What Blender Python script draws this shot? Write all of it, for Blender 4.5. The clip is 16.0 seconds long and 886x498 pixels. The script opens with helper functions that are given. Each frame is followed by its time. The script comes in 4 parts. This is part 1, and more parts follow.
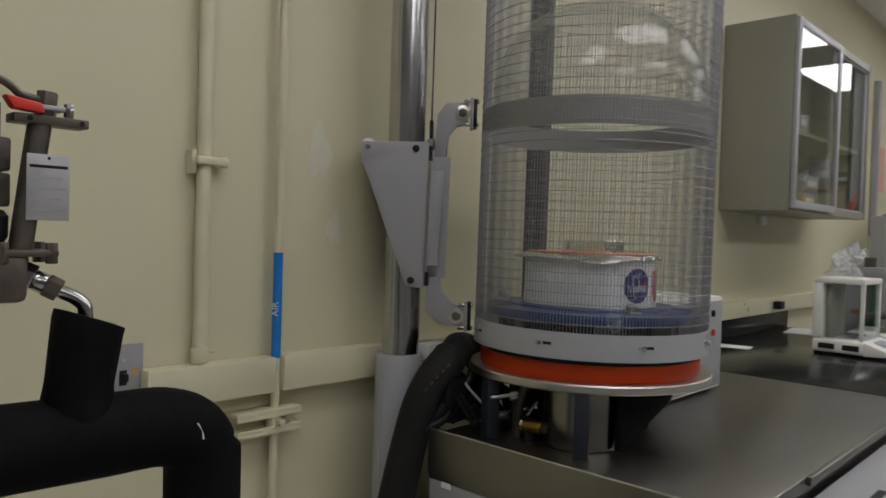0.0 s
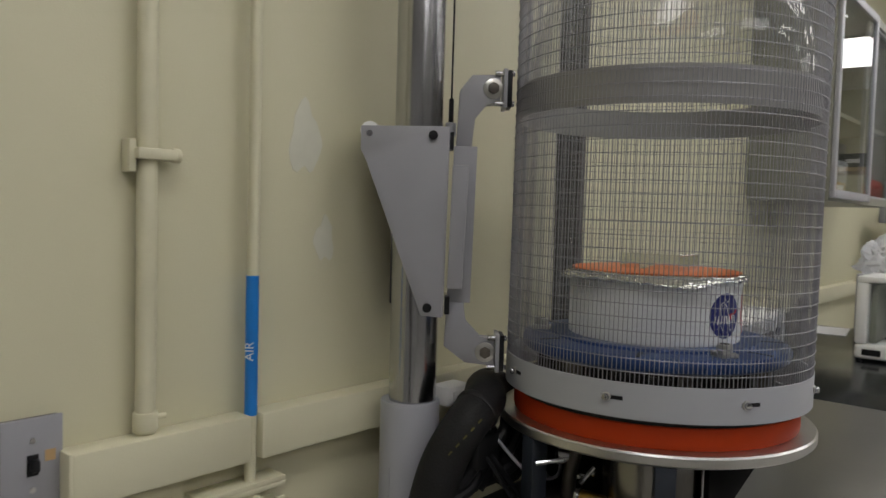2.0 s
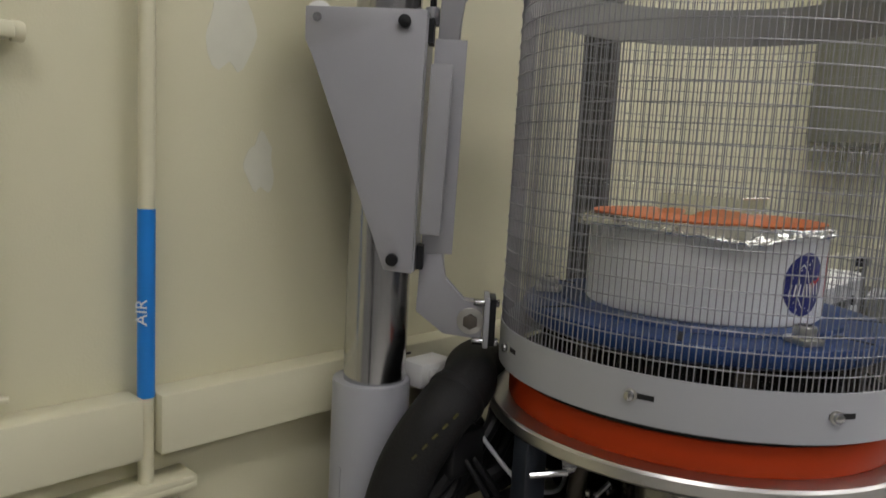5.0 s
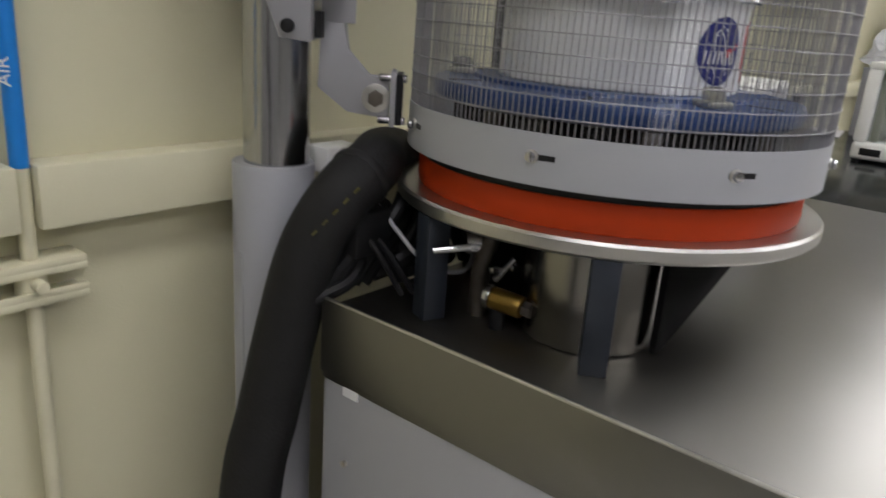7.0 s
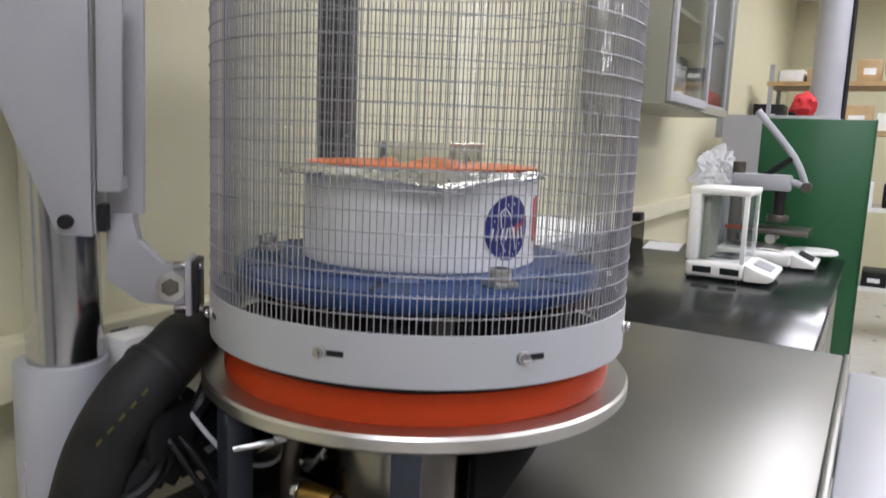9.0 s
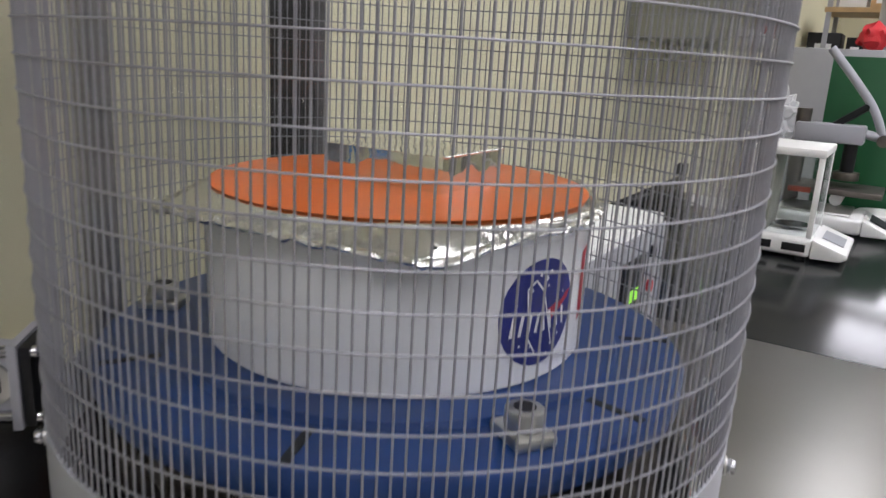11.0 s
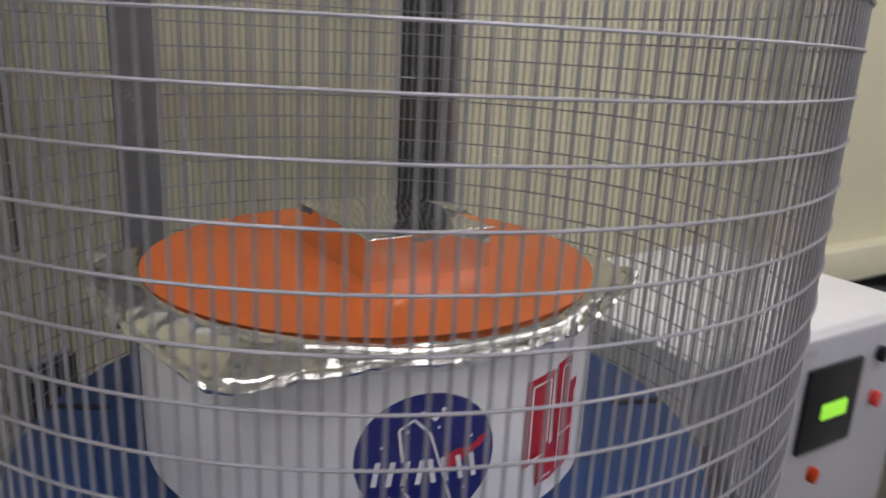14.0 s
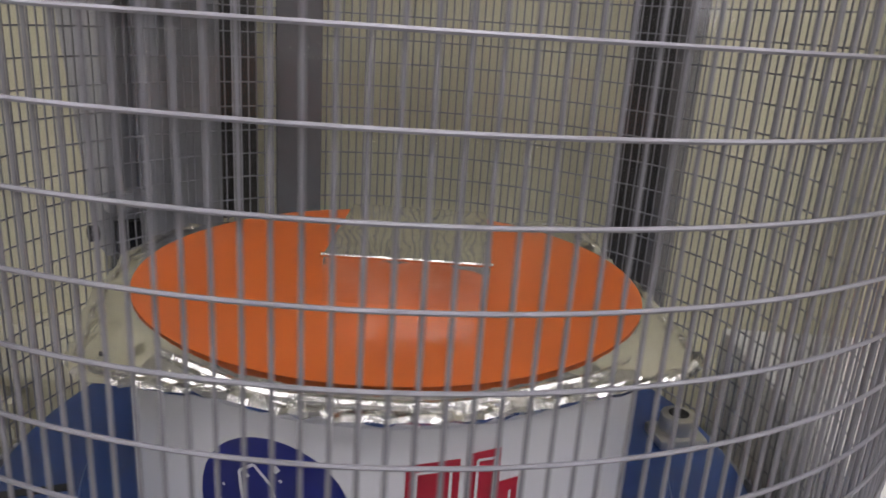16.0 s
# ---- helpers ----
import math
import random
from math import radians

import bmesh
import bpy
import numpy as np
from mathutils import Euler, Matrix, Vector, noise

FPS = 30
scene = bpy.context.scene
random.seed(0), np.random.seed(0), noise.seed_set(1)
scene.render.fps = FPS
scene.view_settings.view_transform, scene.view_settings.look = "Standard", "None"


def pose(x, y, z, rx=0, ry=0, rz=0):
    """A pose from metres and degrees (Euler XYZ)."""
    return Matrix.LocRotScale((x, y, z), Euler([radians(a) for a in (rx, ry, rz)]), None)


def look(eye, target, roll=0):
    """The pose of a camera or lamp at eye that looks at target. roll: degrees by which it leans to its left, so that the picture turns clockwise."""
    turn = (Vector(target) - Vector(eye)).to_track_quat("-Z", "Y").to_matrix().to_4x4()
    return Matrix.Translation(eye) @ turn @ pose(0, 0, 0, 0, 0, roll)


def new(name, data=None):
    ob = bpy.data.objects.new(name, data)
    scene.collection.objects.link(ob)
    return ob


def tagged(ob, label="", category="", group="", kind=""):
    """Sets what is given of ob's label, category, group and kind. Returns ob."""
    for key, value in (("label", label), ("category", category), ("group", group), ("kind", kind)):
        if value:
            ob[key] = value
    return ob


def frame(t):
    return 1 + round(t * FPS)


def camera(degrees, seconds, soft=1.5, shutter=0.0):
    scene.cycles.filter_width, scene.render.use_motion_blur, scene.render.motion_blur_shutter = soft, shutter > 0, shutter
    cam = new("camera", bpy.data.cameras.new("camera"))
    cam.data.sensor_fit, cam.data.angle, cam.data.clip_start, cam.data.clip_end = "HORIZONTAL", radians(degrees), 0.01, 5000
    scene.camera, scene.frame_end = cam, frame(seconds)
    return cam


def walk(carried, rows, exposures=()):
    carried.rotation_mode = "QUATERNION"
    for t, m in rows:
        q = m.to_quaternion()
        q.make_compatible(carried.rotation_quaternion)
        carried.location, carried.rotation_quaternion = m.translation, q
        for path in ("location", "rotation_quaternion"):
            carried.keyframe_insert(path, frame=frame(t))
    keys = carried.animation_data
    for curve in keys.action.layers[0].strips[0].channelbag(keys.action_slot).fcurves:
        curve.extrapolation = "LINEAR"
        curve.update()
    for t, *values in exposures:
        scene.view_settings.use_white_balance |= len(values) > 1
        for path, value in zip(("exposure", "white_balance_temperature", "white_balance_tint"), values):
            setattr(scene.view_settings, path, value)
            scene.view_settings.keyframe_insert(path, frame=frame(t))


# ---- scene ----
cam = camera(62.0, 16.0, shutter=0.5)
PATH = [
    (0, (-1.364, -0.857, 1.298), (0.167, 0.580, 1.252), 1.8),
    (0.5, (-1.293, -0.801, 1.336), (0.188, 0.683, 1.225), 2.5),
    (1, (-1.245, -0.749, 1.341), (0.259, 0.714, 1.259), 2.4),
    (1.5, (-1.190, -0.675, 1.339), (0.309, 0.794, 1.278), 2.3),
    (2, (-1.159, -0.544, 1.350), (0.425, 0.831, 1.246), 1.6),
    (2.5, (-1.119, -0.476, 1.363), (0.529, 0.819, 1.242), 0.6),
    (3, (-1.038, -0.444, 1.363), (0.584, 0.883, 1.237), 0.4),
    (3.2, (-0.996, -0.431, 1.359), (0.591, 0.939, 1.245), 1.0),
    (5.3, (-0.872, -0.392, 1.310), (0.634, 1.036, 0.994), 3.2),
    (5.5, (-0.868, -0.394, 1.300), (0.637, 1.025, 0.938), 3.0),
    (6, (-0.861, -0.395, 1.273), (0.649, 0.985, 0.794), 3.7),
    (6.5, (-0.841, -0.404, 1.245), (0.672, 0.924, 0.646), 3.8),
    (7, (-0.823, -0.422, 1.223), (0.742, 0.825, 0.581), 4.3),
    (7.5, (-0.798, -0.446, 1.217), (0.819, 0.696, 0.517), 3.8),
    (8, (-0.769, -0.469, 1.226), (0.927, 0.577, 0.565), 3.4),
    (8.5, (-0.755, -0.468, 1.263), (1.016, 0.549, 0.775), 3.5),
    (9, (-0.743, -0.474, 1.298), (1.051, 0.572, 0.983), 2.2),
    (9.2, (-0.733, -0.461, 1.301), (1.056, 0.602, 1.018), 1.6),
    (11.5, (-0.383, -0.267, 1.384), (1.263, 0.724, 0.830), 3.3),
    (12, (-0.375, -0.222, 1.404), (1.337, 0.664, 0.870), 1.7),
    (12.5, (-0.370, -0.209, 1.399), (1.366, 0.637, 0.876), 1.6),
    (13, (-0.295, -0.306, 1.391), (1.194, 0.934, 0.895), 3.2),
    (13.5, (-0.241, -0.376, 1.390), (0.984, 1.110, 0.849), 2.9),
    (14, (-0.189, -0.404, 1.395), (0.822, 1.236, 0.857), 2.6),
    (14.5, (-0.056, -0.440, 1.400), (0.370, 1.436, 0.853), 4.4),
    (15, (-0.015, -0.421, 1.394), (0.281, 1.461, 0.786), 2.8),
    (15.5, (-0.003, -0.401, 1.401), (0.186, 1.492, 0.786), 3.3),
    (16, (0.039, -0.393, 1.402), (0.013, 1.516, 0.808), 3.6),
]
walk(cam, [(t, look(eye, target, roll)) for t, eye, target, roll in PATH],
     [(0, -0.75, 6250, 14), (2, -0.52, 6250, 14), (5.5, -0.26, 6250, 15), (7, 0.0, 6100, 16), (8, 0.40, 5900, 18), (9, 0.50, 5900, 18), (11.5, 0.0, 5950, 19), (12.5, -0.12, 5980, 19), (14, -0.21, 6050, 21), (16, -0.28, 6080, 23)])


# ---------------------------------------------------------------- world and light
world = bpy.data.worlds.new("room_world")
scene.world = world
world.use_nodes = True
world.node_tree.nodes["Background"].inputs[0].default_value = (0.75, 0.8, 0.9, 1)
world.node_tree.nodes["Background"].inputs[1].default_value = 0.03


# ---------------------------------------------------------------- materials
def mat(name, col, rough=0.5, metal=0.0, var=0.08, scale=6.0, bump=0.0, bscale=200.0, stretch=(1, 1, 1), col2=None,
        coat=0.0, spec=0.5, rvar=0.08):
    m = bpy.data.materials.new(name)
    m.use_nodes = True
    nt = m.node_tree
    b = nt.nodes["Principled BSDF"]
    b.inputs["Metallic"].default_value = metal
    b.inputs["Specular IOR Level"].default_value = spec
    b.inputs["Coat Weight"].default_value = coat
    tc = nt.nodes.new("ShaderNodeTexCoord")
    mp = nt.nodes.new("ShaderNodeMapping")
    mp.inputs["Scale"].default_value = stretch
    nt.links.new(tc.outputs["Object"], mp.inputs["Vector"])
    n1 = nt.nodes.new("ShaderNodeTexNoise")
    n1.inputs["Scale"].default_value = scale
    n1.inputs["Detail"].default_value = 5
    nt.links.new(mp.outputs[0], n1.inputs["Vector"])
    n2 = nt.nodes.new("ShaderNodeTexNoise")
    n2.inputs["Scale"].default_value = bscale
    n2.inputs["Detail"].default_value = 3
    nt.links.new(mp.outputs[0], n2.inputs["Vector"])
    ramp = nt.nodes.new("ShaderNodeValToRGB")
    c2 = col2 or tuple(min(1, c * (1 + var)) for c in col)
    c1 = tuple(c * (1 - var) for c in col) if col2 is None else col
    ramp.color_ramp.elements[0].position, ramp.color_ramp.elements[1].position = 0.3, 0.7
    ramp.color_ramp.elements[0].color = (*c1, 1)
    ramp.color_ramp.elements[1].color = (*c2, 1)
    nt.links.new(n1.outputs["Fac"], ramp.inputs["Fac"])
    nt.links.new(ramp.outputs["Color"], b.inputs["Base Color"])
    rr = nt.nodes.new("ShaderNodeMapRange")
    rr.inputs["To Min"].default_value = max(0.02, rough - rvar)
    rr.inputs["To Max"].default_value = min(1, rough + rvar)
    nt.links.new(n1.outputs["Fac"], rr.inputs["Value"])
    nt.links.new(rr.outputs[0], b.inputs["Roughness"])
    if bump:
        bp = nt.nodes.new("ShaderNodeBump")
        bp.inputs["Strength"].default_value = bump
        bp.inputs["Distance"].default_value = 0.002
        nt.links.new(n2.outputs["Fac"], bp.inputs["Height"])
        nt.links.new(bp.outputs[0], b.inputs["Normal"])
    return m


def glass_mat(name, tint=(0.97, 0.98, 0.97), rough=0.02, ior=1.5):
    m = bpy.data.materials.new(name)
    m.use_nodes = True
    nt = m.node_tree
    nt.nodes.remove(nt.nodes["Principled BSDF"])
    out = nt.nodes["Material Output"]
    tr = nt.nodes.new("ShaderNodeBsdfTransparent")
    tr.inputs[0].default_value = (*tint, 1)
    gl = nt.nodes.new("ShaderNodeBsdfGlossy")
    gl.inputs["Roughness"].default_value = rough
    lw = nt.nodes.new("ShaderNodeLayerWeight")
    lw.inputs[0].default_value = 0.5
    pw = nt.nodes.new("ShaderNodeMath")
    pw.operation = "POWER"
    pw.inputs[1].default_value = 4.0
    nt.links.new(lw.outputs["Facing"], pw.inputs[0])
    fr = nt.nodes.new("ShaderNodeMath")
    fr.operation = "MULTIPLY_ADD"
    fr.inputs[1].default_value = 0.55
    fr.inputs[2].default_value = ((ior - 1) / (ior + 1)) ** 2
    nt.links.new(pw.outputs[0], fr.inputs[0])
    mx = nt.nodes.new("ShaderNodeMixShader")
    nt.links.new(fr.outputs[0], mx.inputs[0])
    nt.links.new(tr.outputs[0], mx.inputs[1])
    nt.links.new(gl.outputs[0], mx.inputs[2])
    nt.links.new(mx.outputs[0], out.inputs[0])
    return m


def glow_mat(name, col, strength):
    m = bpy.data.materials.new(name)
    m.use_nodes = True
    b = m.node_tree.nodes["Principled BSDF"]
    b.inputs["Base Color"].default_value = (*col, 1)
    b.inputs["Emission Color"].default_value = (*col, 1)
    b.inputs["Emission Strength"].default_value = strength
    return m


WALL = mat("cream_paint", (0.64, 0.61, 0.425), 0.42, var=0.035, scale=2.2, bump=0.12, bscale=320)
WALL2 = mat("cream_trim_paint", (0.66, 0.63, 0.45), 0.38, var=0.03, scale=5, bump=0.08, bscale=300)
PIPE_PAINT = mat("cream_pipe_paint", (0.65, 0.62, 0.44), 0.36, var=0.05, scale=14, bump=0.1, bscale=160)
PATCH = mat("pale_patch", (0.655, 0.645, 0.53), 0.5, var=0.04, scale=20)
FLOOR = mat("floor_vinyl", (0.62, 0.60, 0.55), 0.3, var=0.08, scale=9, bump=0.05)
GREYWALL = mat("unseen_wall_grey", (0.30, 0.30, 0.29), 0.5, var=0.05, scale=3, bump=0.1)
CEIL = mat("ceiling_tile_white", (0.78, 0.77, 0.73), 0.85, var=0.04, scale=30, bump=0.3, bscale=250)
STEEL = mat("brushed_stainless", (0.24, 0.233, 0.214), 0.36, 1.0, var=0.09, scale=2.2, bump=0.32, bscale=7, rvar=0.05)
COLLAR = mat("polished_collar_steel", (0.26, 0.25, 0.23), 0.22, 1.0, var=0.06, scale=3, bump=0.05, bscale=40)
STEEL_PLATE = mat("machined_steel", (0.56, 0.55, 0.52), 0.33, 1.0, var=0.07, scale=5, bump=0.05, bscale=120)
CHROME = mat("chrome", (0.47, 0.47, 0.485), 0.19, 1.0, var=0.04, scale=20, rvar=0.03)
GREYP = mat("grey_enamel", (0.325, 0.325, 0.345), 0.40, var=0.04, scale=7, bump=0.06, bscale=420)
GREYL = mat("light_grey_enamel", (0.36, 0.365, 0.39), 0.36, var=0.03, scale=7, bump=0.05, bscale=420)
CABG = mat("grey_green_enamel", (0.27, 0.27, 0.22), 0.38, var=0.03, scale=3, bump=0.04)
BAND = mat("grey_band_enamel", (0.385, 0.395, 0.42), 0.34, var=0.025, scale=8)
WIRE = mat("galvanised_wire", (0.31, 0.31, 0.33), 0.45, 0.5, var=0.1, scale=60)
RINGM = mat("dull_grey_strap", (0.33, 0.325, 0.315), 0.42, 0.4, var=0.06, scale=12)
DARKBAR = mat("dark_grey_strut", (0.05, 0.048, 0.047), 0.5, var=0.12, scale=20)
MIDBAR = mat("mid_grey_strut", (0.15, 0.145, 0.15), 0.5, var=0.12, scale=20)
ORANGE_SEAL = mat("orange_silicone", (0.43, 0.039, 0.003), 0.5, spec=0.22, var=0.10, scale=8, bump=0.05)
ORANGE = mat("orange_kapton_disc", (0.72, 0.155, 0.022), 0.36, var=0.07, scale=18, bump=0.05, bscale=60)
LEG = mat("dark_blue_leg_paint", (0.018, 0.023, 0.033), 0.45, var=0.15, scale=25)
BLACK = mat("black_plastic", (0.010, 0.010, 0.011), 0.45, spec=0.3, var=0.2, scale=30, bump=0.1)
BLACKM = mat("black_rubber_foam", (0.012, 0.012, 0.0125), 0.65, spec=0.3, var=0.25, scale=24, bump=0.35, bscale=240)
FABRIC = mat("black_insulation_wrap", (0.0055, 0.0055, 0.0065), 0.75, spec=0.08, var=0.3, scale=18, bump=0.5, bscale=60)
WHITE = mat("white_bucket_plastic", (0.78, 0.78, 0.80), 0.34, var=0.03, scale=12, bump=0.03)
WHITEP = mat("white_plastic", (0.80, 0.80, 0.77), 0.4, var=0.03, scale=20)
BLUE = mat("blue_plastic", (0.008, 0.040, 0.16), 0.38, var=0.16, scale=22, bump=0.06)
TAPE = mat("blue_pipe_tape", (0.012, 0.20, 0.62), 0.35, var=0.05, scale=30)
NAVY = mat("navy_print", (0.012, 0.018, 0.17), 0.4, var=0.12, scale=90)
REDP = mat("red_print", (0.50, 0.015, 0.04), 0.4, var=0.10, scale=90)
PRINTW = mat("white_print", (0.80, 0.80, 0.80), 0.45, var=0.03, scale=60)
FOIL = mat("crumpled_foil", (0.86, 0.85, 0.81), 0.24, 1.0, var=0.06, scale=40, bump=0.6, bscale=130, rvar=0.1)
FOILS = mat("flat_foil", (0.84, 0.83, 0.79), 0.16, 1.0, var=0.05, scale=30, bump=0.28, bscale=55, rvar=0.08)
FOILB = mat("smooth_foil", (0.84, 0.83, 0.79), 0.06, 1.0, var=0.03, scale=30, bump=0.12, bscale=50, rvar=0.03)
BENCH = mat("black_epoxy_resin", (0.012, 0.0135, 0.0135), 0.17, spec=0.3, var=0.25, scale=6, bump=0.03, rvar=0.07)
GREEN = mat("dark_green_enamel", (0.006, 0.075, 0.022), 0.4, var=0.1, scale=6, bump=0.04)
VALVEM = mat("tarnished_valve_metal", (0.13, 0.115, 0.10), 0.45, 0.8, var=0.2, scale=30, bump=0.2, bscale=120)
TAGM = mat("aluminium_tag", (0.42, 0.42, 0.44), 0.45, 0.6, var=0.08, scale=40)
REDPL = mat("red_vinyl", (0.62, 0.04, 0.03), 0.4, var=0.1, scale=30)
BRASS = mat("brass", (0.28, 0.18, 0.045), 0.4, 1.0, var=0.12, scale=30)
WOODT = mat("tan_board", (0.45, 0.30, 0.14), 0.5, var=0.15, scale=12)
PAPER = mat("white_paper", (0.80, 0.80, 0.80), 0.7, var=0.03, scale=20)
MATTE = mat("matt_black_paint", (0.006, 0.006, 0.006), 0.8, var=0.2, scale=30, spec=0.12)
GLASS = glass_mat("clear_glass", (0.985, 0.99, 0.985), 0.03, 1.2)
DOMEG = glass_mat("thick_dome_glass", (0.97, 0.975, 0.97), 0.02, 1.55)
PANE = glass_mat("cabinet_glass", (0.90, 0.92, 0.90), 0.01, 1.6)
ACRYL = glass_mat("clear_acrylic", (0.93, 0.95, 0.95), 0.05, 1.45)
TUBE = glow_mat("lit_diffuser", (1.0, 0.98, 0.94), 9.0)
SCREEN = glow_mat("lit_green_digits", (0.35, 0.9, 0.05), 0.45)
INK = mat("faded_yellow_ink", (0.10, 0.09, 0.02), 0.7, var=0.2, scale=200)
FABRIC_RED = mat("red_cloth", (0.50, 0.02, 0.025), 0.8, var=0.15, scale=15)


# ---------------------------------------------------------------- mesh helpers
def finish(bm, name, material, smooth=35):
    bmesh.ops.recalc_face_normals(bm, faces=bm.faces[:])
    me = bpy.data.meshes.new(name)
    bm.to_mesh(me)
    bm.free()
    me.materials.append(material)
    if smooth:
        for p in me.polygons:
            p.use_smooth = True
        me.set_sharp_from_angle(angle=radians(smooth))
    return me


def part(name, bm, material, parent=None, label="", smooth=35):
    ob = new(name, finish(bm, name, material, smooth))
    if parent:
        ob.parent = parent
    if label:
        ob["label"] = label
    return ob


def thing(name, label, category, group="", kind="", at=(0, 0, 0), rz=0, size=(1, 1, 1)):
    e = new(name)
    e.empty_display_size = 0.05
    e.matrix_basis = pose(*at, 0, 0, rz) @ Matrix.Diagonal((*size, 1))
    return tagged(e, label, category, group, kind)


def box(x0, x1, y0, y1, z0, z1, bevel=0.0, seg=2, bm=None):
    b2 = bmesh.new()
    bmesh.ops.create_cube(b2, size=1)
    for v in b2.verts:
        v.co = Vector(((x0 + x1) / 2 + v.co.x * (x1 - x0), (y0 + y1) / 2 + v.co.y * (y1 - y0), (z0 + z1) / 2 + v.co.z * (z1 - z0)))
    if bevel:
        bmesh.ops.bevel(b2, geom=b2.edges[:], offset=bevel, segments=seg, affect="EDGES", profile=0.5)
    return merge(bm, b2)


def merge(bm, b2):
    if bm is None:
        return b2
    me = bpy.data.meshes.new("tmp")
    b2.to_mesh(me)
    b2.free()
    bm.from_mesh(me)
    bpy.data.meshes.remove(me)
    return bm


def lathe(profile, seg=64, bm=None, cx=0, cy=0, closed=True, a0=0.0, a1=360.0):
    """profile: (r, z) points round the z axis; closed joins the last point to the first."""
    b2 = bmesh.new()
    full = abs(a1 - a0) >= 360
    n = seg if full else seg + 1
    rows = []
    for i in range(n):
        a = radians(a0 + (a1 - a0) * i / seg)
        rows.append([b2.verts.new((cx + r * math.cos(a), cy + r * math.sin(a), z)) for r, z in profile])
    m = len(profile)
    for i in range(seg):
        p, q = rows[i], rows[(i + 1) % n]
        for j in range(m if closed else m - 1):
            k = (j + 1) % m
            b2.faces.new((p[j], q[j], q[k], p[k]))
    if not full and closed:
        b2.faces.new(rows[0])
        b2.faces.new(rows[-1])
    bmesh.ops.remove_doubles(b2, verts=b2.verts[:], dist=1e-6)
    return merge(bm, b2)


def rod(p0, p1, r, seg=16, bm=None, r2=None, bevel=0.0):
    b2 = bmesh.new()
    p0, p1 = Vector(p0), Vector(p1)
    d = p1 - p0
    bmesh.ops.create_cone(b2, cap_ends=True, segments=seg, radius1=r, radius2=r if r2 is None else r2, depth=d.length)
    if bevel:
        rim = [e for e in b2.edges if abs(abs(e.verts[0].co.z) - d.length / 2) < 1e-6 and abs(e.verts[0].co.z - e.verts[1].co.z) < 1e-6]
        bmesh.ops.bevel(b2, geom=rim, offset=bevel, segments=2, affect="EDGES", profile=0.5)
    b2.transform(Matrix.Translation((p0 + p1) / 2) @ d.to_track_quat("Z", "Y").to_matrix().to_4x4())
    return merge(bm, b2)


def tube(points, r, seg=16, bm=None, sub=8, radii=None):
    """A round tube along a smooth line through the points."""
    pts = [Vector(p) for p in points]
    line, rs = [], []
    for i in range(len(pts) - 1):
        a, b, c, d = pts[max(i - 1, 0)], pts[i], pts[i + 1], pts[min(i + 2, len(pts) - 1)]
        for k in range(sub):
            t = k / sub
            line.append(0.5 * ((2 * b) + (c - a) * t + (2 * a - 5 * b + 4 * c - d) * t * t + (3 * b - a - 3 * c + d) * t ** 3))
            rs.append(r if radii is None else radii[i] * (1 - t) + radii[i + 1] * t)
    line.append(pts[-1])
    rs.append(r if radii is None else radii[-1])
    b2 = bmesh.new()
    rings = []
    up = Vector((0.31, 0.17, 0.93))
    for i, p in enumerate(line):
        d = (line[min(i + 1, len(line) - 1)] - line[max(i - 1, 0)]).normalized()
        s = d.cross(up).normalized()
        up = s.cross(d).normalized()
        rings.append([b2.verts.new(p + rs[i] * (math.cos(2 * math.pi * k / seg) * s + math.sin(2 * math.pi * k / seg) * up)) for k in range(seg)])
    for p, q in zip(rings, rings[1:]):
        for k in range(seg):
            b2.faces.new((p[k], p[(k + 1) % seg], q[(k + 1) % seg], q[k]))
    b2.faces.new(rings[0])
    b2.faces.new(rings[-1])
    return merge(bm, b2)


def plate(outline, thick, frame_m, bm=None, bevel=0.0):
    """A flat plate: outline in (u, v), thickness along w, placed by the matrix."""
    b2 = bmesh.new()
    lo = [b2.verts.new((u, v, 0)) for u, v in outline]
    hi = [b2.verts.new((u, v, thick)) for u, v in outline]
    n = len(outline)
    b2.faces.new(lo)
    b2.faces.new(hi)
    for i in range(n):
        b2.faces.new((lo[i], lo[(i + 1) % n], hi[(i + 1) % n], hi[i]))
    if bevel:
        bmesh.ops.bevel(b2, geom=b2.edges[:], offset=bevel, segments=2, affect="EDGES", profile=0.5)
    b2.transform(frame_m)
    return merge(bm, b2)


def writing(text, size, material, matrix, parent, name="lettering", extrude=0.0003):
    cu = bpy.data.curves.new(name, "FONT")
    cu.body, cu.size, cu.extrude, cu.align_x, cu.align_y = text, size, extrude, "CENTER", "CENTER"
    tmp = bpy.data.objects.new("tmp_text", cu)
    me = bpy.data.meshes.new_from_object(tmp)
    bpy.data.objects.remove(tmp)
    bpy.data.curves.remove(cu)
    me.transform(matrix)
    me.materials.clear()
    me.materials.append(material)
    ob = new(name, me)
    ob.parent = parent
    return ob


# ---------------------------------------------------------------- the room
WY = 0.406                     # face of the long wall
X0, X1, Y0, ZC = -3.2, 7.5, -4.6, 2.75


